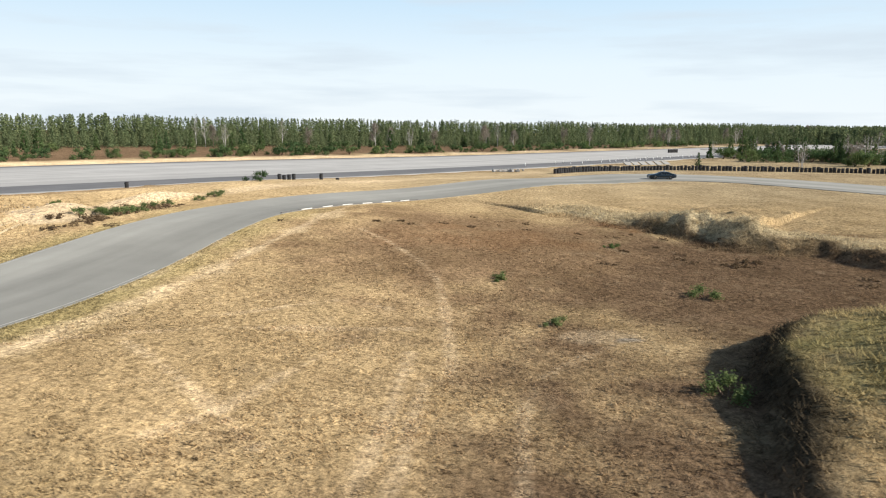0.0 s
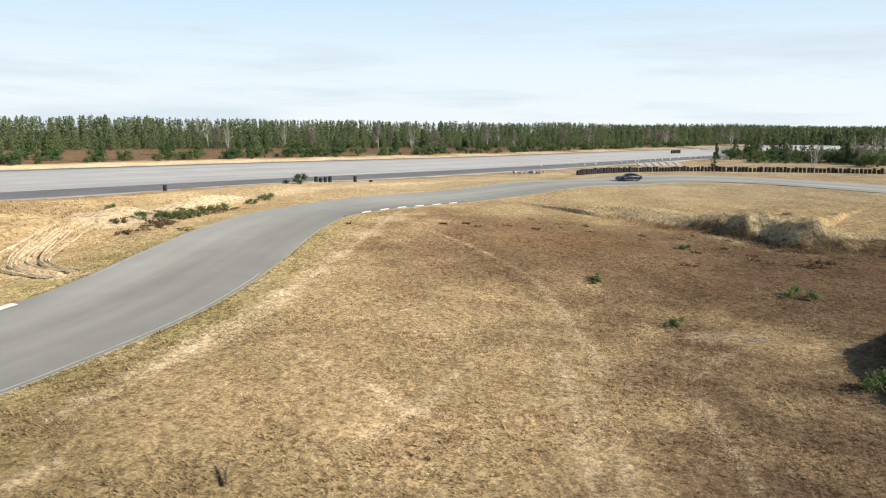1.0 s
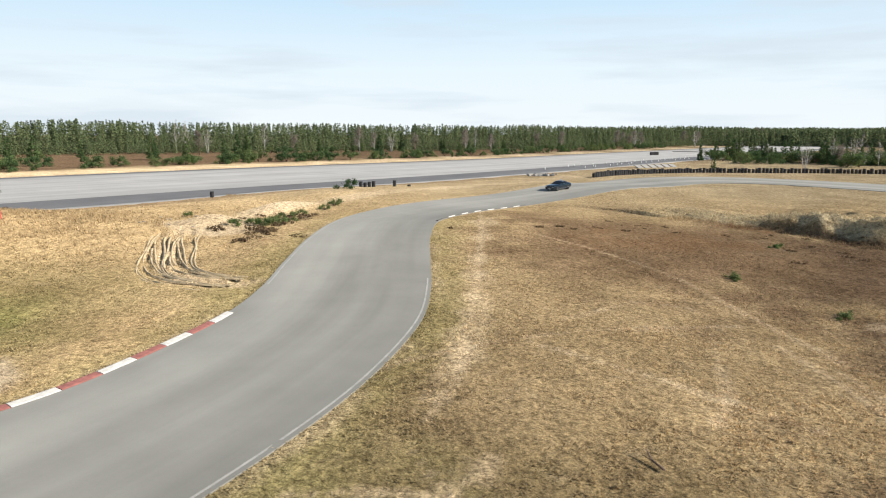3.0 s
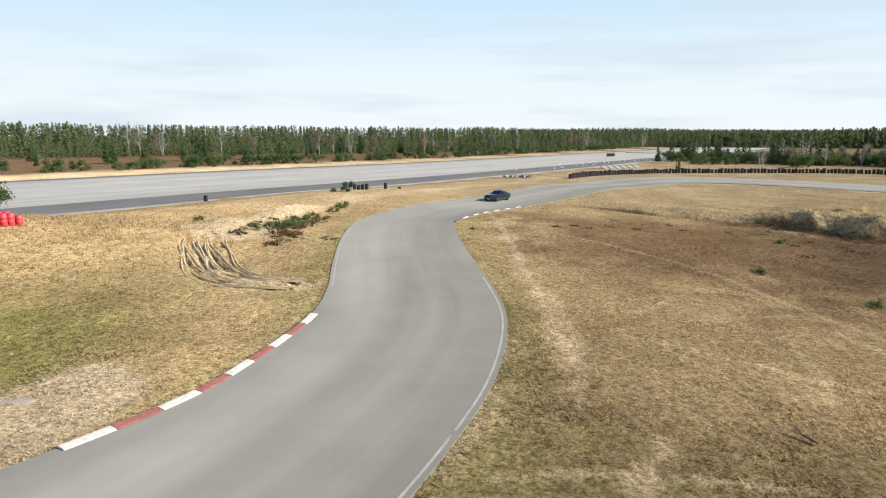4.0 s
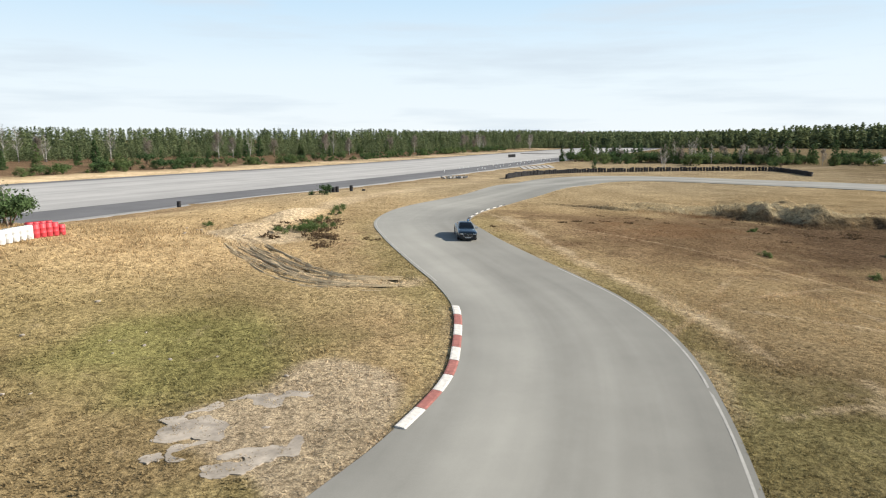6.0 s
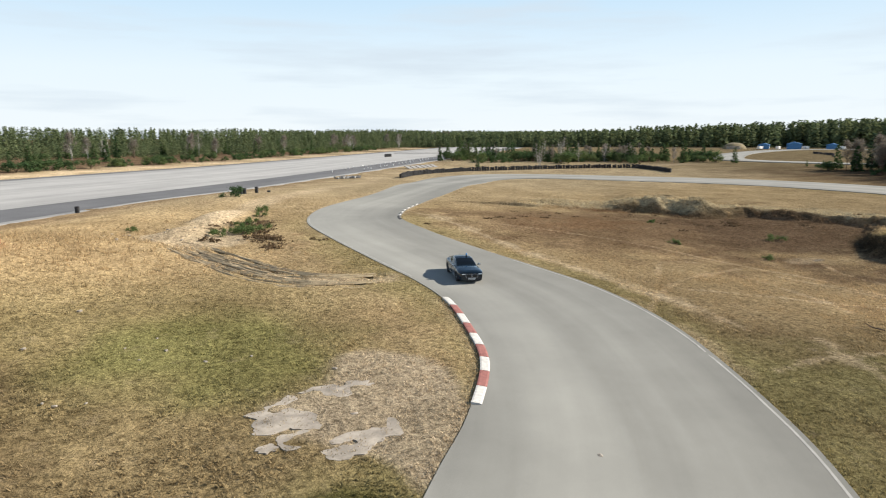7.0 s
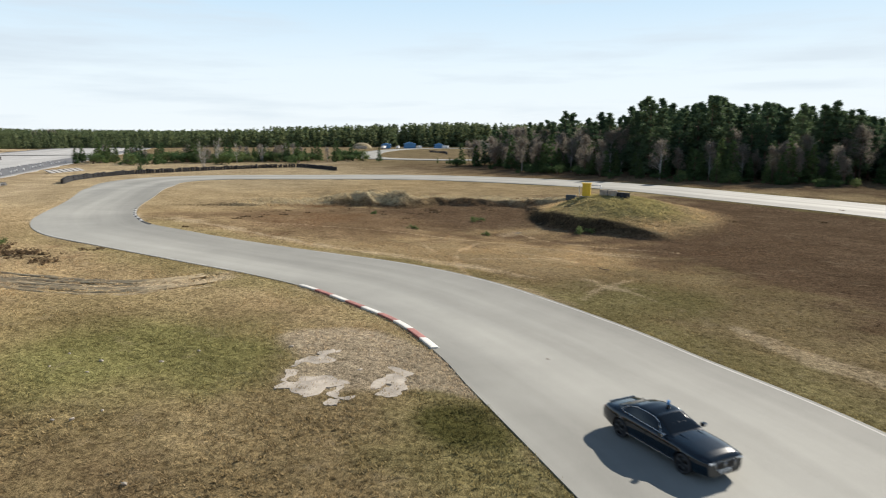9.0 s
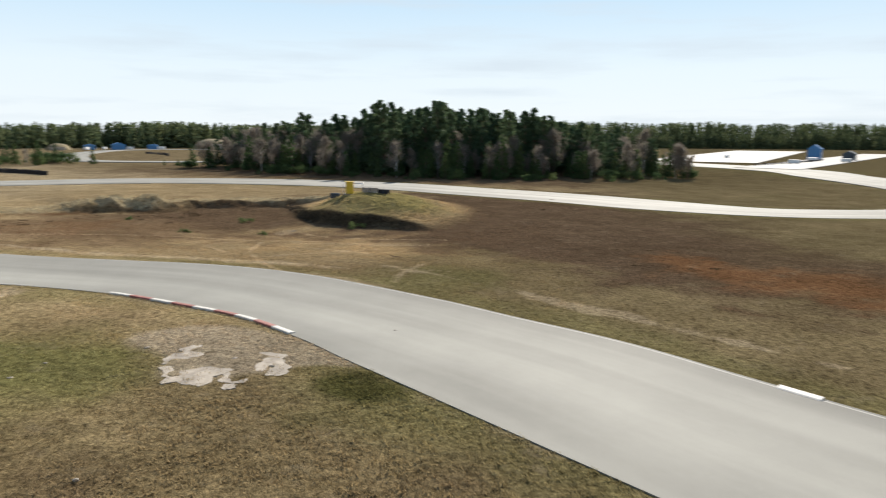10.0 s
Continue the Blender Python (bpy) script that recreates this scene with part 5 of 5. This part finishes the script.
# ---- barriers, markers, things beside the track ----
RED_PLASTIC = plain("sun-bleached_red_plastic", (0.55, 0.055, 0.07), 0.5, vary=0.2, scale=5)
WHITE_PLASTIC = plain("dirty_white_plastic", (0.72, 0.72, 0.71), 0.5, vary=0.15, scale=5)
YELLOW = plain("yellow_sheet_metal", (0.62, 0.42, 0.02), 0.45, vary=0.12)
WHITE_METAL = plain("white_painted_metal", (0.75, 0.75, 0.74), 0.45, vary=0.1)
BLUE_SHEET = plain("blue_sheet", (0.06, 0.20, 0.42), 0.6, vary=0.2)
DARK_SHEET = plain("dark_sheet", (0.03, 0.045, 0.06), 0.6, vary=0.2)
TYRE_V, TYRE_F = torus(0.22, 0.10, 0.10, 14, 8)
FLAT_TYRE = shape("tyre", [(x, z, y) for x, y, z in TYRE_V], [f[::-1] for f in TYRE_F], True)


def tyre_stack(n, label, group, name="tyre_stack"):
    r = random.Random(n)
    thing = tagged(new(name), label, "tyres", group)
    for k in range(n):
        part("tyre", FLAT_TYRE, RUBBER, thing, at=pose(r.uniform(-0.03, 0.03), r.uniform(-0.03, 0.03), 0.10 + 0.20 * k, 0, 0, 40 * k))
    return thing


STACK = tyre_stack(5, "stack of old black tyres in a track barrier", "tyre wall")
POST = tyre_stack(5, "small stack of old black tyres as a track marker", "tyre markers")


def tyre_wall(line, gap, seed):
    r = random.Random(seed)
    p = spline(line, 0.2)
    s = np.r_[0, np.cumsum(np.linalg.norm(np.diff(p[:, :2], axis=0), axis=1))]
    v = 0.0
    while v < s[-1]:
        x, y = np.interp(v, s, p[:, 0]) + r.uniform(-0.08, 0.08), np.interp(v, s, p[:, 1]) + r.uniform(-0.08, 0.08)
        k = r.uniform(1.15, 1.4)
        ob = copy_thing(STACK, pose(x, y, H(x, y) - 0.04, r.uniform(-4, 4), r.uniform(-4, 4), r.uniform(0, 360)))
        ob.scale = (k, k, k * r.uniform(0.88, 1.05))
        v += gap


def place_tyres():
    tyre_wall([(24.1, 147.5, 0), (31, 154.3, 0), (38, 159.4, 0), (47, 164, 0), (58.5, 166.8, 0), (71, 165, 0), (84, 163, 0), (97, 159.5, 0), (108, 155, 0), (112, 149.5, 0), (108, 138, 0), (102.5, 128.5, 0)], 0.9, 3)
    tyre_wall([(300, 196, 0), (280, 176, 0), (262, 166, 0)], 2.4, 4)
    # bundle out on the runway
    for k in range(7):
        x, y = 99.6 + 0.80 * k, 301.3 + 0.55 * k
        copy_thing(STACK, pose(x, y, H(x, y) + 0.0, 0, 0, 30 * k)).scale = (1.35, 1.35, 1.5)
    for x, y, k in ((-50.5, 105.2, 0.95), (-21.8, 116.6, 1.1), (-25.4, 111.4, 1.0), (-26.1, 111.0, 0.9), (-26.8, 110.5, 0.8), (-19.2, 118.0, 0.35), (-70, 84, 0.9)):
        ob = copy_thing(POST, pose(x, y, H(x, y) - 0.03, 0, 0, 50 * k))
        ob.scale = (1.0, 1.0, k)
    STACK.matrix_basis = pose(105.2, 130.6, H(105.2, 130.6) - 0.04, 0, 0, 0)
    POST.matrix_basis = pose(-27.5, 110.1, H(-27.5, 110.1) - 0.03, 0, 0, 0)


def make_barrel(mat, label, group):
    thing = tagged(new("barrel"), label, "barrel", group)
    bm = bmesh.new()
    prof = ((0.0, 0.27), (0.04, 0.29), (0.28, 0.30), (0.30, 0.315), (0.33, 0.30), (0.58, 0.30), (0.60, 0.315), (0.63, 0.30), (0.86, 0.29), (0.90, 0.27), (0.90, 0.24))
    rings = [[bm.verts.new((q * math.cos(a), q * math.sin(a), z)) for a in (k * math.tau / 18 for k in range(18))] for z, q in prof]
    for a, b in zip(rings, rings[1:]):
        for k in range(18):
            bm.faces.new((a[k], a[(k + 1) % 18], b[(k + 1) % 18], b[k])).smooth = True
    bm.faces.new(rings[0][::-1])
    part("drum", bm, mat, thing)
    bm = bmesh.new()
    tube(bm, (0, 0, 0.86), (0, 0, 0.885), 0.24, 0.24, 18)
    part("lid", bm, mat, thing)
    return thing


def place_barrels():
    red = make_barrel(RED_PLASTIC, "red plastic barrel in a roadside barrier", "barrel barrier")
    white = make_barrel(WHITE_PLASTIC, "white plastic barrel in a roadside barrier", "barrel barrier")
    red.matrix_basis = pose(-58.9, 62.2, H(-58.9, 62.2) - 0.02, 0, 0, 0)
    white.matrix_basis = pose(-65.1, 52.8, H(-65.1, 52.8) - 0.02, 0, 0, 0)
    for k in range(16):
        u = k / 15
        x, y = -59.3 - 5.4 * u, 61.6 - 8.3 * u
        kind = red if k < 4 else white
        copy_thing(kind, pose(x, y, H(x, y) - 0.02, 0, 0, 37 * k)).scale = (1.05, 1.05, 1.25)
        if k < 4:
            copy_thing(kind, pose(x - 0.5, y + 0.45, H(x - 0.5, y + 0.45) - 0.02, 0, 0, 51 * k)).scale = (1.05, 1.05, 1.25)


def marshal_post():
    """The yellow hut on the mound, its white frame and the blocks beside it."""
    x, y = 26.3, 30.2
    z = H(x, y) - 0.05
    hut = tagged(new("marshal_hut"), "yellow metal marshal hut with a white frame", "hut")
    hut.matrix_basis = pose(x, y, z, 0, 0, 8)
    part("body", box(1.1, 1.2, 1.95, (0, 0, 1.05), 0.03), YELLOW, hut)
    part("roof", box(1.35, 1.5, 0.07, (0, 0, 2.06), 0.015), YELLOW, hut, "flat yellow roof")
    part("base", box(1.6, 1.9, 0.12, (0, 0, 0.06), 0.02), CONCRETE_OLD, hut)
    part("door", box(0.03, 0.62, 1.70, (-0.565, 0.1, 1.0), 0.006), YELLOW, hut)
    board = part("board", box(0.75, 0.04, 1.5, (-0.55, 1.0, 0.95), 0.008), WHITE_METAL, hut, "white board with dark checks")
    bm = bmesh.new()
    for i in range(4):
        for j in range(7):
            if (i + j) % 2:
                box(0.16, 0.006, 0.18, (-0.83 + 0.19 * i, 0.975, 0.35 + 0.2 * j), 0, bm)
    part("checks", bm, DARK_SHEET, board)
    for a, b in (((-0.5, -2.1), (-0.5, -0.65)), ((0.4, -2.1), (0.4, -0.65))):
        bm = bmesh.new()
        tube(bm, (a[0], a[1], 0), (a[0], a[1], 1.75), 0.05, 0.05, 6)
        tube(bm, (a[0], a[1], 1.75), (b[0], b[1], 1.75), 0.05, 0.05, 6)
        part("rail", bm, WHITE_METAL, hut)
    bm = bmesh.new()
    tube(bm, (-0.5, -2.1, 0.15), (0.4, -2.1, 0.15), 0.05, 0.05, 6)
    part("cross_rail", bm, WHITE_METAL, hut)
    # tyre barrier wrapped in belts, and blocks
    for bx, by, turn, length, mat, label in ((25.6, 26.8, 76, 2.6, CONCRETE_OLD, "grey concrete barrier block on the mound"), (25.3, 24.6, 70, 1.9, RUBBER, "black belted tyre barrier on the mound"), (26.5, 32.6, 84, 1.5, DARK_SHEET, "dark green crate beside the hut")):
        thing = tagged(new("barrier_block"), label, "barrier")
        thing.matrix_basis = pose(bx, by, H(bx, by) - 0.06, 0, 0, turn)
        part("block", box(length, 0.6, 0.85, (0, 0, 0.43), 0.08), mat, thing)
        part("strap", box(0.12, 0.64, 0.88, (0, 0, 0.435), 0.03), DARK_SHEET, thing)


def small_markers():
    r = np.random.RandomState(12)
    marker = tagged(new("marker_post"), "small white plastic lane marker standing on the asphalt", "marker", "white lane markers")
    bm = bmesh.new()
    tube(bm, (0, 0, 0), (0, 0, 0.06), 0.24, 0.22, 10)
    part("foot", bm, RUBBER, marker)
    bm = bmesh.new()
    tube(bm, (0, 0, 0.06), (0, 0, 0.85), 0.15, 0.09, 10)
    part("sleeve", bm, WHITE_PLASTIC, marker)
    spots = []
    for k in range(19):
        s, v = 145 + 5.0 * k, 2.5 + 0.10 * k
        spots.append((s, v))
        spots.append((s + 3, 10.5 - 0.1 * k))
    for s, v in spots:
        s, v = s + r.normal(0, 1.2), v + r.normal(0, 0.5)
        x, y = RUN_AT[0] + RUN_DIR[0] * s - RUN_DIR[1] * v, RUN_AT[1] + RUN_DIR[1] * s + RUN_DIR[0] * v
        copy_thing(marker, pose(x, y, H(x, y) + 0.02, 0, 0, 0)).scale = (0.95, 0.95, 0.8)
    marker.matrix_basis = pose(22, 186, H(22, 186), 0, 0, 0)
    # pale slabs lying in a row
    for k in range(6):
        x, y = 52.5 + 2.5 * k, 193.5 + 0.9 * k
        slab = tagged(new("concrete_slab"), "pale concrete slab leaning on a sandy ridge", "slab", "row of slabs")
        slab.matrix_basis = pose(x, y, H(x, y) + 0.25, 20, 3, 18)
        part("slab", box(2.1, 3.0, 0.22, (0, 0, 0), 0.03), CONCRETE, slab)
    # rubble heap near the runway's corner
    heap = tagged(new("rubble_heap"), "small heap of pale rubble in dry grass", "rubble", kind="stuff")
    r2 = random.Random(4)
    bm = bmesh.new()
    for k in range(40):
        q = Matrix.Translation((14.5 + r2.gauss(0, 1.6), 158 + r2.gauss(0, 0.9), H(14.5, 158) + 0.1 + 0.25 * r2.random())) @ Euler((r2.random() * 3, r2.random() * 3, r2.random() * 3)).to_matrix().to_4x4()
        bmesh.ops.create_cube(bm, size=r2.uniform(0.3, 0.7), matrix=q)
    part("rubble", bm, CONCRETE, heap)


def concrete_patch():
    """Broken slabs of an old pavement, flush with the soil."""
    patch = tagged(new("broken_pavement"), "broken old concrete slabs sunk in sandy soil", "pavement", kind="structure")
    r = random.Random(6)
    for cx, cy, rx, ry, n in ((-48.0, 24.9, 2.0, 1.9, 13), (-45.9, 25.3, 1.5, 1.6, 11), (-46.4, 22.3, 1.5, 1.5, 12), (-48.9, 22.7, 0.9, 0.8, 9), (-49.6, 24.1, 0.6, 0.5, 8), (-47.7, 20.9, 0.9, 0.6, 9), (-44.6, 26.6, 0.8, 0.6, 8), (-46.2, 27.0, 0.9, 0.5, 8), (-50.1, 22.6, 0.45, 0.35, 7)):
        bm = bmesh.new()
        top = []
        for k in range(n * 4):
            a = k * math.tau / (n * 4)
            q = 0.62 + 0.55 * float(vnoise(cx * 9 + 3 * math.cos(a), cy * 9 + 3 * math.sin(a), 1.0, 2)) + r.uniform(-0.05, 0.05)
            x, y = cx + rx * q * math.cos(a), cy + ry * q * math.sin(a)
            top.append(bm.verts.new((x, y, H(x, y) + 0.01)))
        f = bm.faces.new(top)
        low = bmesh.ops.extrude_face_region(bm, geom=[f])
        for v in low["geom"]:
            if isinstance(v, bmesh.types.BMVert):
                v.co.z += 0.02
        for v in top:
            v.co.z -= 0.25
        bmesh.ops.recalc_face_normals(bm, faces=bm.faces)
        part("slab", bm, CONCRETE_OLD, patch)


def litter():
    r = random.Random(15)
    branch = tagged(new("dead_branch"), "dark dead branch lying in dry grass", "branch")
    branch.matrix_basis = pose(-14.5, 18.5, H(-14.5, 18.5) + 0.06, 0, 0, 105)
    bm = bmesh.new()
    tube(bm, (-0.5, 0, 0.05), (0.1, 0.05, 0.12), 0.05, 0.04, 5)
    tube(bm, (0.1, 0.05, 0.12), (0.6, -0.06, 0.30), 0.04, 0.02, 5)
    tube(bm, (0.1, 0.05, 0.12), (0.4, 0.22, 0.2), 0.025, 0.01, 5)
    part("wood", bm, BARK, branch)
    stone = bmesh.new()
    bmesh.ops.create_icosphere(stone, subdivisions=1, radius=0.14)
    for v in stone.verts:
        v.co *= r.uniform(0.75, 1.2)
    me = bpy.data.meshes.new("stone")
    stone.to_mesh(me)
    stone.free()
    me.materials.append(CONCRETE_OLD)
    for k in range(34):
        if k < 20:
            x, y = r.gauss(-55, 7), r.gauss(38, 9)
        elif k < 34:
            x, y = r.gauss(-46, 3), r.gauss(73, 2)
        else:
            x, y = r.gauss(14, 8), r.gauss(45, 9)
        ob = tagged(new("stone", me), "small pale stone lying in the grass", "stone", "loose stones")
        s = r.uniform(0.5, 1.2)
        ob.matrix_basis = pose(x, y, H(x, y) + 0.02, 0, 0, r.uniform(0, 360)) @ Matrix.Diagonal((s, s * 1.2, s * 0.7, 1))


def far_buildings():
    """The paddock far behind the second circuit, and the yard behind the aprons."""
    r = random.Random(21)

    def at(x, y, turn=0.0, lift=0.0):
        return pose(x, y, H(x, y) + lift, 0, 0, turn)

    for x, y, turn, w, d, h, mat, label in ((395, 262, 30, 14, 9, 5.0, BLUE_SHEET, "blue paddock tent far off"), (382, 276, 30, 10, 7, 4.2, BLUE_SHEET, "blue paddock tent far off"), (410, 244, 25, 9, 7, 4.0, BLUE_SHEET, "blue paddock tent far off"),
                                            (330, -196, -35, 7, 7, 9.0, BLUE_SHEET, "tall blue steel container tower"), (322, -212, -35, 12, 6, 5.5, DARK_SHEET, "dark steel containers stacked in the yard")):
        b = tagged(new("paddock_tent" if mat is BLUE_SHEET and h < 6 else "container_block"), label, "building")
        b.matrix_basis = at(x, y, turn)
        part("wall", box(w, d, h * 0.7, (0, 0, h * 0.35), 0.05), mat, b)
        bm = bmesh.new()
        v = [bm.verts.new(p) for p in ((-w / 2 - 0.3, -d / 2 - 0.3, h * 0.7), (w / 2 + 0.3, -d / 2 - 0.3, h * 0.7), (w / 2 + 0.3, d / 2 + 0.3, h * 0.7), (-w / 2 - 0.3, d / 2 + 0.3, h * 0.7), (-w / 2, 0, h), (w / 2, 0, h))]
        for f in ((0, 1, 5, 4), (2, 3, 4, 5), (0, 4, 3), (1, 2, 5), (0, 3, 2, 1)):
            bm.faces.new([v[k] for k in f])
        part("roof", bm, mat, b)
        part("door", box(w * 0.3, 0.1, h * 0.5, (0, -d / 2 - 0.06, h * 0.25), 0.02), WHITE_METAL, b)
    van = tagged(new("van"), "white van parked in the far paddock", "van", "parked vans")
    part("body", box(5.0, 2.0, 1.7, (0, 0, 1.35), 0.2), WHITE_METAL, van)
    part("windscreen", box(0.1, 1.7, 0.6, (2.47, 0, 1.75), 0.03), DARK_SHEET, van)
    for wx in (1.6, -1.5):
        for wy in (0.9, -0.9):
            part("wheel", FLAT_TYRE, RUBBER, van, at=pose(wx, wy, 0.32, 90, 0, 0))
    van.matrix_basis = at(376, 262, 20)
    for x, y, t in ((388, 250, 60), (368, 270, 10), (402, 234, 80), (300, -180, 40), (285, -190, 45), (345, -150, -30), (258, -150, 55)):
        copy_thing(van, at(x, y, t))
    # earth-covered shelter
    for x, y, w in ((425, 205, 17), (372, 292, 10)):
        shelter = tagged(new("earth_shelter"), "grassy earth-covered aircraft shelter far off", "shelter")
        shelter.matrix_basis = at(x, y, 30, -0.4)
        bm = bmesh.new()
        bmesh.ops.create_uvsphere(bm, u_segments=28, v_segments=14, radius=1.0)
        bmesh.ops.delete(bm, geom=[q for q in bm.verts if q.co.z < -0.05], context="VERTS")
        for q in bm.verts:
            q.co = Vector((q.co.x * w, q.co.y * w * 0.8, q.co.z * w * 0.48 * (1 + 0.08 * noise.noise(q.co * 3))))
        for f in bm.faces:
            f.smooth = True
        part("mound", bm, plain("shelter_grass", (0.20, 0.16, 0.085), 0.95, vary=0.3, scale=0.6), shelter)
        part("portal", box(1.0, w * 0.9, w * 0.26, (-w * 0.93, 0, w * 0.13), 0.2), CONCRETE_OLD, shelter)
    # white banners in the yard
    for k in range(3):
        x, y = 262 + 5 * k, -204 - 9 * k
        b = tagged(new("banner"), "white upright advertising board in the yard", "banner", "white boards")
        b.matrix_basis = at(x, y, 55)
        part("panel", box(4.5, 0.15, 4.2, (0, 0, 3.6), 0.04), WHITE_METAL, b)
        bm = bmesh.new()
        tube(bm, (-1.8, 0, 0), (-1.8, 0, 1.6), 0.08, 0.08, 6)
        tube(bm, (1.8, 0, 0), (1.8, 0, 1.6), 0.08, 0.08, 6)
        part("frame", bm, DARK_SHEET, b)
    tyre_wall([(232, -120, 0), (262, -150, 0), (300, -185, 0)], 3.2, 8)


place_tyres()
place_barrels()
marshal_post()
small_markers()
concrete_patch()
litter()
far_buildings()

motions()
